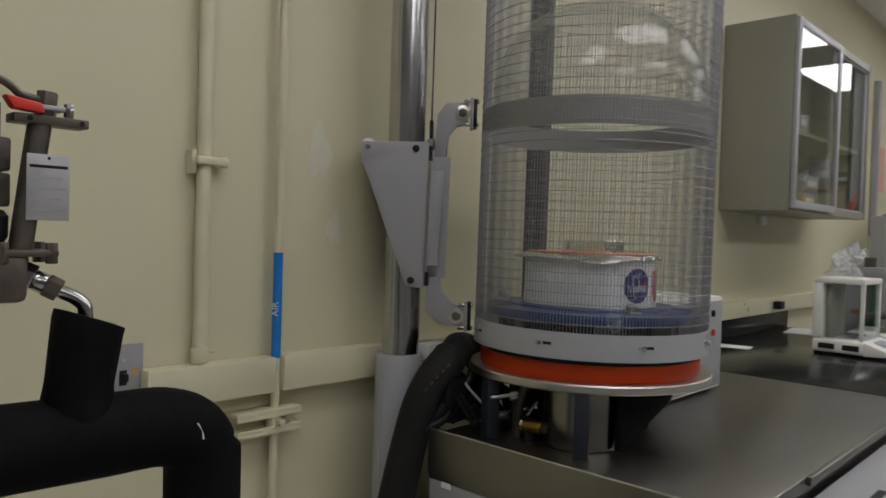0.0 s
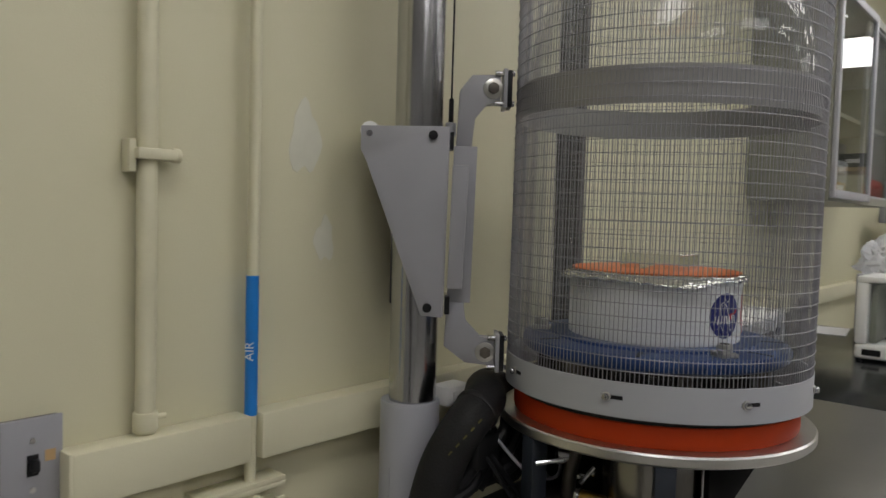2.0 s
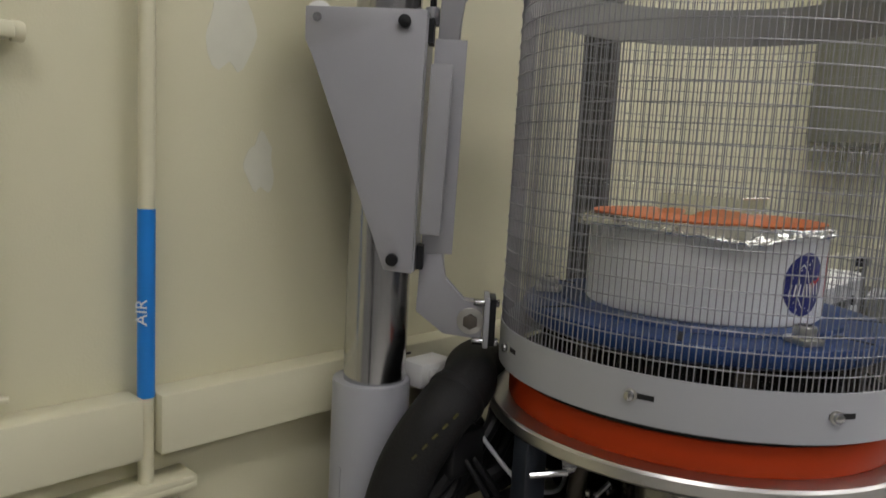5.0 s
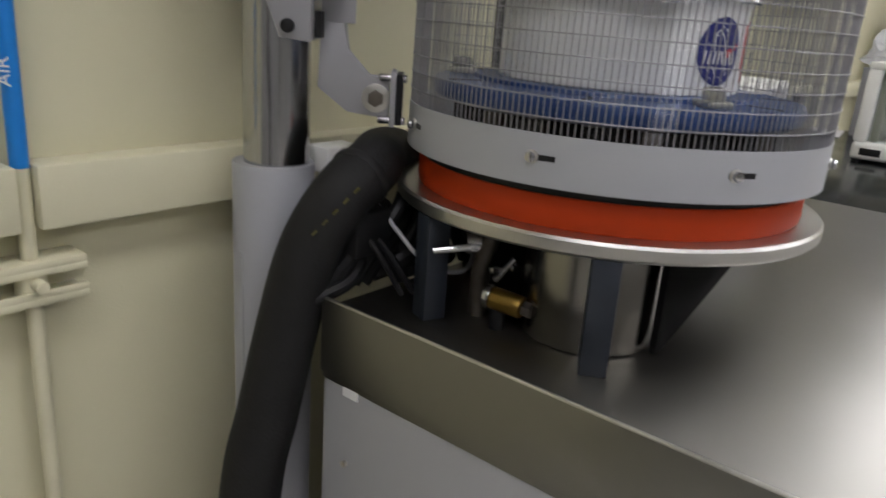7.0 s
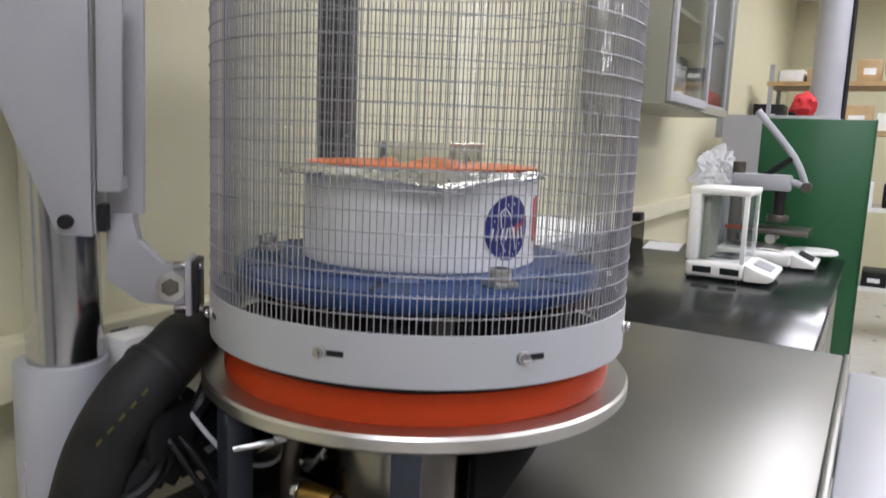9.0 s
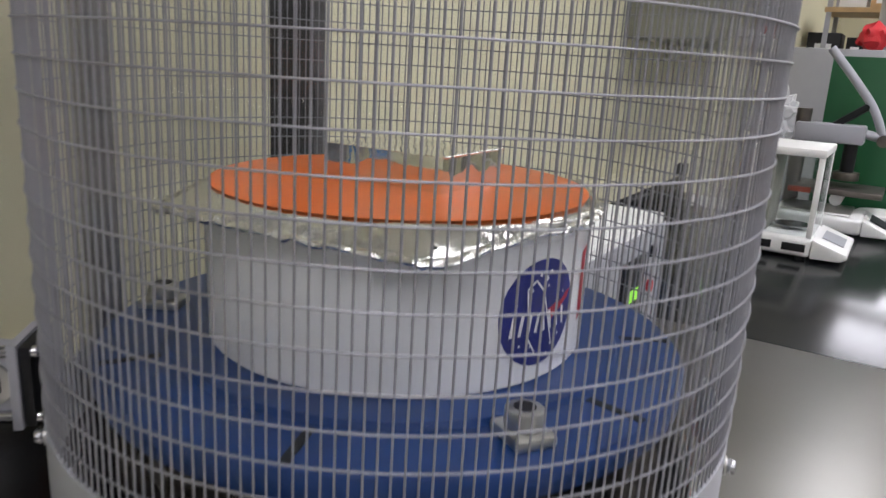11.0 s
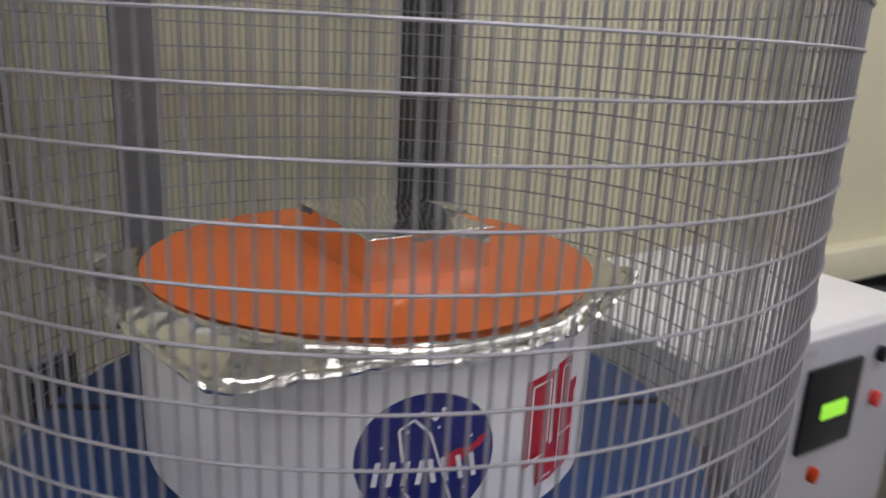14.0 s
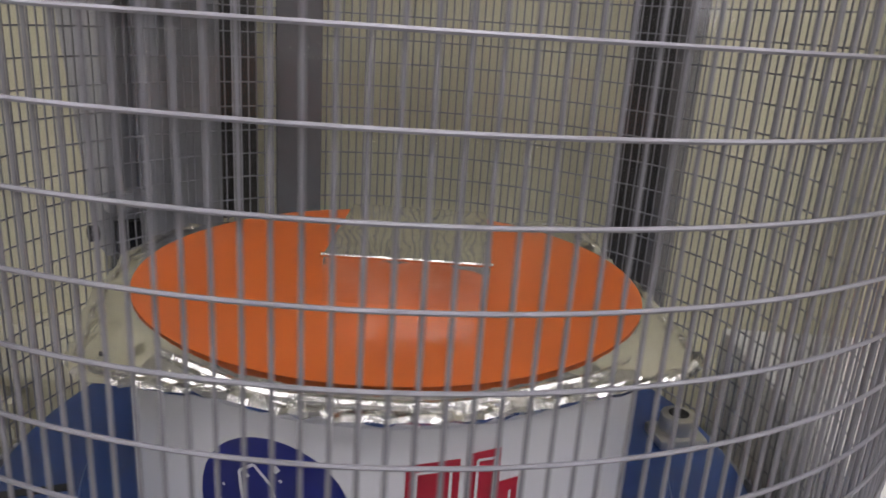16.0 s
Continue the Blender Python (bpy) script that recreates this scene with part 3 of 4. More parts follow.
def black_hose():
    h = thing("foam_hose", "thick black foam-insulated hose running down beside the sleeve", "hose", at=(0, 0, 0))
    M = hoist_m(0.09)
    pts = [(0.20, 0.985, -0.26), (0.155, 1.030, -0.21), (0.132, 1.046, -0.13), (0.126, 1.047, -0.05), (0.095, 1.020, -0.005), (0.060, 0.955, 0.0), (0.036, 0.86, 0.0), (0.014, 0.75, 0.0), (-0.010, 0.62, 0.0), (-0.03, 0.3, 0.0), (-0.035, 0.0, 0.0)]
    part("foam", tube([M @ (Vector(p) + Vector((0.012, 0.0, 0.0))) for p in pts], 0.0345, 28, radii=[0.034, 0.034, 0.034, 0.0345, 0.035, 0.036, 0.037, 0.038, 0.039, 0.039, 0.039]), BLACKM, h)
    for k in range(5):
        u, z = 0.083 + 0.011 * k, 0.986 + 0.0125 * k
        part("ink_bar", rod(M @ Vector((u - 0.003, z - 0.003, 0.0350)), M @ Vector((u + 0.002, z + 0.003, 0.0353)), 0.0016, 6), INK, h, "faded yellow ink mark")
    c = M @ Vector((0.125, 1.0375, -0.025))
    d = (M @ Vector((0.095, 1.020, -0.005)) - M @ Vector((0.126, 1.047, -0.05))).normalized()
    part("joint_band", rod(c - d * 0.006, c + d * 0.006, 0.0375, 28, bevel=0.003), BLACK, h)


black_hose()


# ---------------------------------------------------------------- inside the jar
KC = Vector((0.0065, -0.0035, 0))


def on_bucket(a, z, r):
    """A matrix on the bucket's side at the angle a: x round it, y up, z outwards."""
    q = radians(a)
    m = Matrix.Identity(4)
    for i, (s, u, n) in enumerate(zip((-math.sin(q), math.cos(q), 0), (0, 0, 1), (math.cos(q), math.sin(q), 0))):
        m[i][0], m[i][1], m[i][2] = s, u, n
    return Matrix.Translation((KC.x + r * math.cos(q), KC.y + r * math.sin(q), z)) @ m


RB = 0.1385
DZ = 1.2665                    # top face of the orange disc


def decal(points, a0, z0, lift=0.0004):
    """A thin printed shape bent round the bucket: outline in metres, x to the right, y up."""
    b = bmesh.new()
    vs = []
    for x, y in points:
        q = radians(a0) + x / RB
        vs.append(b.verts.new((KC.x + (RB + lift) * math.cos(q), KC.y + (RB + lift) * math.sin(q), z0 + y)))
    es = [b.edges.new((vs[i], vs[(i + 1) % len(vs)])) for i in range(len(vs))]
    bmesh.ops.triangle_fill(b, use_beauty=True, edges=es)
    return b


def disc_decal(r, a0, z0, lift, n=8):
    b = bmesh.new()
    rows = []
    for i in range(-n, n + 1):
        x = r * math.sin(math.pi / 2 * i / n)
        h = math.sqrt(max(r * r - x * x, 0))
        q = radians(a0) + x / RB
        rows.append([b.verts.new((KC.x + (RB + lift) * math.cos(q), KC.y + (RB + lift) * math.sin(q), z0 + h * s)) for s in (-1, 1)])
    for p, q in zip(rows, rows[1:]):
        b.faces.new((p[0], q[0], q[1], p[1]))
    bmesh.ops.remove_doubles(b, verts=b.verts[:], dist=1e-6)
    return b


def strip(p, q, w):
    d = Vector((q[0] - p[0], q[1] - p[1]))
    n = Vector((-d.y, d.x)).normalized() * w / 2
    return [(p[0] + n.x, p[1] + n.y), (q[0] + n.x, q[1] + n.y), (q[0] - n.x, q[1] - n.y), (p[0] - n.x, p[1] - n.y)]


def bucket():
    k = thing("white_bucket", "white plastic bucket section with printed round and block badges", "bucket", at=(0, 0, 0))
    part("shell", lathe([(0.124, 1.1535), (RB - 0.006, 1.1535), (RB, 1.159), (RB, 1.249), (RB + 0.0025, 1.2515), (RB + 0.0025, 1.2585), (RB, 1.2605), (RB - 0.004, 1.2605), (RB - 0.004, 1.156), (0.124, 1.154)], 96, cx=KC.x, cy=KC.y), WHITE, k)
    d = part("round_badge", disc_decal(0.037, -104.6, 1.2040, 0.0003), PRINTW, k, "navy round badge with a white rim and white strokes", smooth=0)
    part("badge_field", disc_decal(0.0350, -104.6, 1.2040, 0.0007), NAVY, d, smooth=0)
    for x in (-0.0255, -0.0185, -0.0115, -0.0045, 0.0035, 0.0100, 0.0175, 0.0245):
        lean = 0.0022 if x < 0 else -0.0022
        part("plain_bar", decal([(x - 0.0014, -0.0125), (x + 0.0012, -0.0125), (x + 0.0012 + lean, 0.0005), (x - 0.0014 + lean, 0.0005)], -104.6, 1.2040, 0.0012), PRINTW, d, smooth=0)
    for p, q, w in (((-0.014, 0.017), (-0.012, 0.000), .0014), ((-0.014, 0.017), (-0.007, 0.022), .0014), ((-0.007, 0.022), (0.001, 0.014), .0014), ((0.001, 0.014), (0.012, -0.022), .0012), ((-0.012, -0.014), (-0.004, -0.026), .0012)):
        part("stroke", decal(strip(p, q, w), -104.6, 1.2040, 0.0013), PRINTW, d, smooth=0)
    for x, y, s in ((0.003, 0.022, .004), (-0.003, 0.025, .0025), (0.007, 0.026, .003), (-0.010, 0.016, .0025), (0.005, 0.017, .002), (-0.018, -0.019, .002), (-0.008, -0.021, .0025), (0.002, -0.026, .002), (0.012, -0.023, .0028), (0.019, -0.018, .0022), (-0.012, -0.027, .002), (0.008, -0.029, .002), (-0.022, 0.008, .0018), (0.022, 0.010, .0018)):
        part("star", decal([(x - s / 2, y), (x, y + s / 2), (x + s / 2, y), (x, y - s / 2)], -104.6, 1.2040, 0.0012), PRINTW, d, smooth=0)
    part("red_sweep", decal([(-0.020, -0.0135), (0.010, 0.002), (0.032, 0.010), (0.028, 0.004), (0.012, -0.006)], -104.6, 1.2040, 0.0010), REDP, d, smooth=0)
    # red block badge: two interlocked block shapes in red with a pale inner line
    a, z = -71.0, 1.2040
    bl = part("block_badge", decal([(-0.026, -0.020), (-0.004, -0.020), (-0.004, 0.031), (-0.026, 0.029)], a, z, 0.0004), REDP, k, "red block badge with white inner outlines", smooth=0)
    for i, o in enumerate(([(-0.001, -0.034), (0.0225, -0.033), (0.0225, 0.018), (-0.001, 0.016)], [(-0.001, 0.016), (0.0135, 0.017), (0.0135, 0.034), (-0.001, 0.033)], [(-0.015, -0.033), (-0.001, -0.034), (-0.001, -0.012), (-0.015, -0.012)])):
        part("block", decal(o, a, z, 0.0007 + 0.0002 * i), REDP, bl, smooth=0)
    for p, q in (((-0.022, 0.026), (-0.022, -0.016)), ((-0.008, 0.027), (-0.008, -0.009)), ((-0.022, 0.026), (-0.008, 0.027)), ((-0.022, -0.016), (-0.010, -0.016)), ((0.003, 0.030), (0.003, -0.030)), ((0.0105, 0.030), (0.0105, 0.004)), ((0.0185, 0.013), (0.0185, -0.029)), ((0.003, -0.010), (0.0185, -0.010)), ((0.003, 0.030), (0.0105, 0.030)), ((-0.011, -0.030), (-0.002, -0.030))):
        part("outline", decal(strip(p, q, 0.0012), a, z, 0.0016), PRINTW, bl, smooth=0)


bucket()


def foil_cover():
    f = thing("foil_cover", "crumpled aluminium foil sheet folded over the bucket rim", "foil", at=(0, 0, 0))
    corners = [(-139, 0.024, 0.010), (152, 0.030, 0.002), (-27, 0.026, 0.002), (48, 0.034, -0.008), (172, 0.012, 0.0), (-165, 0.010, 0.003)]
    b = bmesh.new()
    N, rings = 220, 9
    rows = []
    for i in range(N):
        a = 360 * i / N - 180
        ext, drop = 0.003, 0.004
        for ca, e, d in corners:
            dd = abs((a - ca + 180) % 360 - 180)
            w = max(0, 1 - dd / 30) ** 1.7 if dd > 4 else 0.784 + 0.004 * (16 - dd * dd)
            ext, drop = ext + e * w, drop + d * w
        row = []
        for j in range(rings):
            s = j / (rings - 1)
            r = 0.124 + (0.0172 + ext) * s
            q = radians(a)
            wr = noise.noise(Vector((math.cos(q) * 26, math.sin(q) * 26, r * 160))) * 0.0026 * s * s + noise.noise(Vector((math.cos(q) * 60, math.sin(q) * 60, r * 300 + 9))) * 0.0014 * s * s
            z = 1.2652 - (drop + 0.004) * max(0, s - 0.35) ** 1.3 * 1.75 + wr
            rr = r + wr * 0.5
            row.append(b.verts.new((KC.x + rr * math.cos(q), KC.y + rr * math.sin(q), z)))
        rows.append(row)
    for i in range(N):
        p, q = rows[i], rows[(i + 1) % N]
        for j in range(rings - 1):
            b.faces.new((p[j], q[j], q[j + 1], p[j + 1]))
    edge = [r[-1].co.copy() for r in rows]
    hem = bmesh.new()
    hs = []
    for i in range(N):
        p, q = edge[i], edge[(i + 1) % N] - edge[i - 1]
        o = q.cross(Vector((0, 0, 1))).normalized()
        ring = []
        for k in range(7):
            an = 2 * math.pi * k / 7
            rr = 0.0027 * (1 + 0.7 * noise.noise(Vector((i * 0.55, k * 1.3, 3))) + 0.3 * noise.noise(Vector((i * 0.17, k * 0.5, 8))))
            ring.append(hem.verts.new(p + o * rr * math.cos(an) * 1.2 + Vector((0, 0, rr * math.sin(an) * 0.8))))
        hs.append(ring)
    for i in range(N):
        p, q = hs[i], hs[(i + 1) % N]
        for k in range(7):
            hem.faces.new((p[k], p[(k + 1) % 7], q[(k + 1) % 7], q[k]))
    part("crumpled_hem", hem, FOIL, f, "bright crumpled hem", smooth=20)
    sk = part("skirt", b, FOILS, f, smooth=28)
    md = sk.modifiers.new("thickness", "SOLIDIFY")
    md.thickness = 0.0006
    part("hem", tube([(KC.x + (RB + 0.003 + 0.0015 * math.sin(7 * q)) * math.cos(q), KC.y + (RB + 0.003 + 0.0015 * math.sin(7 * q)) * math.sin(q), 1.2615 + 0.0008 * math.sin(11 * q)) for q in [radians(-128 + 6 * k) for k in range(19)]], 0.0022, 8, sub=3), FOIL, f)
    part("hole", rod((-0.1085, -0.107, 1.2510), (-0.1085, -0.107, 1.2562), 0.0019, 10), BLACK, f, "small black hole in the foil")


foil_cover()


def orange_target():
    d = tagged(part("orange_disc", lathe([(0.0, DZ - 0.0009), (0.1352, DZ - 0.0009), (0.136, DZ - 0.0004), (0.136, DZ - 0.0002), (0.1352, DZ), (0.0, DZ)], 128, cx=KC.x, cy=KC.y, closed=False), ORANGE, None),
               "flat orange film disc lying on the foil", "disc")
    # foil-wrapped block lying on the disc
    x = thing("foil_block", "mirror-bright foil-wrapped block resting on the orange disc", "foil block", at=(0, 0, 0))
    b = bmesh.new()
    bmesh.ops.create_grid(b, x_segments=14, y_segments=14, size=0.5)
    x0, x1, y0, y1, z0, z1 = -0.023, 0.058, -0.057, 0.045, DZ + 0.0002, DZ + 0.0245
    for v in b.verts:
        u, w = v.co.x + 0.5, v.co.y + 0.5
        v.co = Vector((x0 + (x1 - x0) * u, y0 + (y1 - y0) * w, z1 + 0.0006 * noise.noise(Vector((u * 6, w * 6, 1)))))
    part("top_sheet", b, FOILB, x, smooth=50)
    s = bmesh.new()
    ring = []
    n = 16
    per = [(x0 + (x1 - x0) * k / n, y0) for k in range(n)] + [(x1, y0 + (y1 - y0) * k / n) for k in range(n)] + [(x1 - (x1 - x0) * k / n, y1) for k in range(n)] + [(x0, y1 - (y1 - y0) * k / n) for k in range(n)]
    cols = []
    for k, (px, py) in enumerate(per):
        col = []
        for j in range(5):
            q = 0.0014 * noise.noise(Vector((px * 130, py * 130, j * 1.7))) * (1 if 0 < j < 4 else 0.2)
            nx, ny = (px - 0.018) / 0.05, (py + 0.006) / 0.05
            col.append(s.verts.new((px + q * nx, py + q * ny, z0 + (z1 - z0 - 0.0002) * j / 4)))
        cols.append(col)
    for k in range(len(cols)):
        p, q = cols[k], cols[(k + 1) % len(cols)]
        for j in range(4):
            s.faces.new((p[j], q[j], q[j + 1], p[j + 1]))
    part("side_wrap", s, FOILB, x, smooth=50)
    part("edge_fold", tube([(x0 - .001, y0 - .001, z1), ((x0 + x1) / 2, y0 - .0012, z1 + .0003), (x1 + .001, y0 - .001, z1)], 0.0011, 8, sub=6), FOIL, x)


orange_target()


def blue_tray():
    t = thing("blue_holder", "blue moulded plastic holder ring under the bucket", "holder", at=(KC.x, KC.y, 0))
    prof = [(0.10, 1.130), (0.208, 1.130), (0.214, 1.134), (0.2155, 1.140), (0.2155, 1.147), (0.213, 1.1515), (0.205, 1.1530), (0.10, 1.1530)]
    part("ring", lathe(prof, 96), BLUE, t)
    part("step", lathe([(0.134, 1.1532), (0.168, 1.1532), (0.166, 1.1575), (0.134, 1.1575)], 96), BLUE, t)
    for a in (117, 10, -122):
        q = radians(a)
        e = part("clip", box(-0.016, 0.016, -0.013, 0.013, 1.1531, 1.1600, 0.002), STEEL_PLATE, t, "small bright steel clip")
        e.matrix_basis = pose(0.186 * math.cos(q), 0.186 * math.sin(q), 0, 0, 0, a)
        n = part("clip_nut", rod((0, 0, 1.1600), (0, 0, 1.1720), 0.0115, 18, bevel=0.002), STEEL_PLATE, e)
        part("clip_bore", rod((0, 0, 1.1705), (0, 0, 1.1725), 0.0065, 12), BLACK, n)
    for a in (150, 90, 35, -20, -60, -100, -160):
        o = part("slit", box(0.172, 0.210, -0.003, 0.003, 1.1526, 1.1536), BLACK, t)
        o.matrix_basis = pose(0, 0, 0, 0, 0, a)
    b = thing("black_turntable", "black slotted turntable under the blue holder", "turntable", at=(KC.x, KC.y, 0))
    part("drum", lathe([(0.0, 1.03), (0.172, 1.03), (0.172, 1.1295), (0.0, 1.1295)], 72, closed=False), BLACK, b)
    for k in range(20):
        a = radians(18 * k + 4)
        o = part("vane", box(0.172, 0.190, -0.011, 0.011, 1.085, 1.126, 0.001), VALVEM if k % 3 == 0 else BLACK, b)
        o.matrix_basis = pose(0, 0, 0, 0, 0, math.degrees(a))
    part("rim", lathe([(0.172, 1.03), (0.214, 1.03), (0.214, 1.072), (0.172, 1.072)], 72), VALVEM, b)
    tg = part("tag", box(0.2145, 0.2155, -0.017, 0.017, 1.085, 1.097), PAPER, b, "small blank paper tag")
    tg.matrix_basis = pose(0, 0, 0, 0, 0, -158)


blue_tray()


# ---------------------------------------------------------------- clutter under the base
def feedthroughs():
    f = thing("feedthrough_valve", "small chrome and brass valve cluster under the baseplate", "valve", at=(-0.165, 0.055, TOP))
    part("brass_body", rod((-0.020, -0.044, 0.034), (-0.015, -0.082, 0.032), 0.013, 24, bevel=0.003), BRASS, f)
    part("brass_collar", rod((-0.021, -0.037, 0.0342), (-0.020, -0.0445, 0.034), 0.0145, 24, bevel=0.001), CHROME, f)
    part("brass_nut", rod((-0.015, -0.082, 0.032), (-0.0135, -0.093, 0.031), 0.009, 6, bevel=0.001), VALVEM, f)
    part("foot", rod((-0.019, -0.052, 0.0), (-0.019, -0.052, 0.03), 0.009, 16), BLACK, f)
    part("clamp_band", rod((-0.012, 0.006, 0.083), (0.008, -0.012, 0.083), 0.012, 18, bevel=0.002), CHROME, f)
    part("wing_nut", box(-0.010, 0.012, -0.036, -0.026, 0.056, 0.064, 0.003), CHROME, f)
    part("wing_nut", box(0.004, 0.030, -0.052, -0.046, 0.060, 0.068, 0.003), CHROME, f)
    part("pinch_screw", rod((0.002, -0.030, 0.046), (0.010, -0.050, 0.075), 0.004, 10), CHROME, f)
    part("lever", rod((-0.064, 0.010, 0.084), (-0.038, -0.022, 0.091), 0.004, 10), CHROME, f)
    part("elbow", tube([(-0.002, -0.012, 0.0), (-0.002, -0.012, 0.05), (0.004, -0.016, 0.085), (0.016, -0.02, 0.1113)], 0.011, 14), VALVEM, f)
    c = thing("cable_loop", "loose grey cable loop under the baseplate", "cable", at=(0, 0, 0))
    part("lead", tube([(-0.21, 0.17, 1.0), (-0.20, 0.10, 0.945), (-0.16, 0.07, 0.935), (-0.12, 0.09, 0.97), (-0.10, 0.12, 1.0)], 0.0028, 8), GREYL, c)
    part("lead", tube([(-0.235, 0.175, 0.985), (-0.222, 0.145, 0.955), (-0.205, 0.11, 0.9045)], 0.004, 8), BLACK, c)
    part("lead", tube([(-0.245, 0.17, 0.985), (-0.235, 0.14, 0.95), (-0.22, 0.115, 0.9045)], 0.0035, 8), BLACK, c)
    part("connector", box(-0.262, -0.205, 0.150, 0.185, 0.945, 1.0, 0.006), BLACK, c)
    k = thing("cable_bundle", "tangled black cables and hoses behind the baseplate legs", "cables", at=(0, 0, 0))
    for i in range(9):
        x, y, z = -0.255 + 0.021 * i, 0.168 + 0.006 * (i % 3), 0.915 + 0.011 * ((i * 5) % 8)
        part("cable", tube([(x - 0.045, y + 0.012, 0.8995 + 0.006 * (i % 2)), (x, y - 0.012 * (i % 2), z), (x + 0.045, y + 0.01, z + 0.03 - 0.008 * (i % 4)), (x + 0.09, y - 0.004, 0.8995)], 0.0095 + 0.002 * (i % 3), 10), BLACK, k)
    w = thing("white_connector", "white plastic cable connector behind the black hose", "connector", at=(-0.186, 0.274, 1.020))
    part("housing", box(-0.032, 0.030, -0.022, 0.020, 0.0, 0.034, 0.005), WHITEP, w)
    part("latch", box(-0.02, 0.0, -0.026, -0.022, 0.010, 0.026, 0.002), WHITEP, w)
    part("cord", tube([(0.0, -0.01, 0.002), (0.01, -0.03, -0.02), (-0.02, -0.03, -0.05), (-0.03, 0.02, -0.1), (-0.03, 0.03, -0.4)], 0.010, 12), BLACK, w)


feedthroughs()


# ---------------------------------------------------------------- control box
def control_box():
    b = thing("control_box", "white enamelled controller box with a dark display and buttons", "controller", at=(0.29, -0.030, TOP), size=(0.8, 1, 1.26))
    part("case", box(0, 0.45, 0, 0.27, 0.006, 0.205, 0.004), WHITEP, b)
    f = part("fascia", box(0.006, 0.444, -0.004, 0.0, 0.012, 0.196, 0.002), GREYL, b, "pale grey front fascia")
    d = part("display", box(0.206, 0.318, -0.010, -0.0038, 0.100, 0.174, 0.003), BLACK, f)
    part("digits", box(0.240, 0.292, -0.0112, -0.0098, 0.128, 0.141), SCREEN, d, "lit yellow-green bar of digits")
    for x, z, m in ((0.360, 0.170, BLACK), (0.366, 0.129, REDPL), (0.254, 0.076, ORANGE_SEAL), (0.12, 0.12, BLACK), (0.145, 0.12, BLACK), (0.08, 0.105, GREYP)):
        part("button", rod((x, -0.012, z), (x, -0.0038, z), 0.007, 16, bevel=0.001), m, f)
    part("legend_bar", box(0.14, 0.22, -0.0046, -0.0038, 0.184, 0.190), GREYP, f)
    for x in (0.03, 0.42):
        for y in (0.03, 0.24):
            part("foot", rod((x, y, 0), (x, y, 0.007), 0.012, 12), BLACK, b)


control_box()


# ---------------------------------------------------------------- black bench and what stands on it
def bench():
    b = thing("lab_bench", "long bench with a black epoxy resin worktop", "bench", at=(0, 0, 0))
    part("worktop", box(0.934, 2.475, -0.398, WY - 0.0005, 0.858, 0.8885, 0.004), BENCH, b, "glossy black resin worktop")
    part("backsplash", box(0.934, 2.475, WY - 0.02, WY - 0.0006, 0.889, 0.970, 0.002), BENCH, b)
    for x in (0.945, 1.455, 1.965):
        u = part("base_unit", box(x, x + 0.505, -0.365, WY - 0.001, 0.09, 0.857, 0.003), CABG, b)
        dr = part("drawer", box(x + 0.008, x + 0.497, -0.383, -0.366, 0.70, 0.845, 0.003), CABG, u)
        do = part("door", box(x + 0.008, x + 0.497, -0.383, -0.366, 0.11, 0.69, 0.003), CABG, u)
    part("plinth", box(0.96, 2.45, -0.30, WY - 0.001, 0.0, 0.09), BLACK, b)
    g = thing("green_partition", "dark green painted sheet-metal partition at the bench end", "partition", at=(2.49, 0, 0))
    part("sheet", box(0, 0.022, -0.444, -0.048, 0.0, 1.422, 0.002), GREEN, g)
    part("edge_trim", box(-0.003, 0.025, -0.450, -0.444, 0.0, 1.425, 0.001), GREEN, g)


bench()


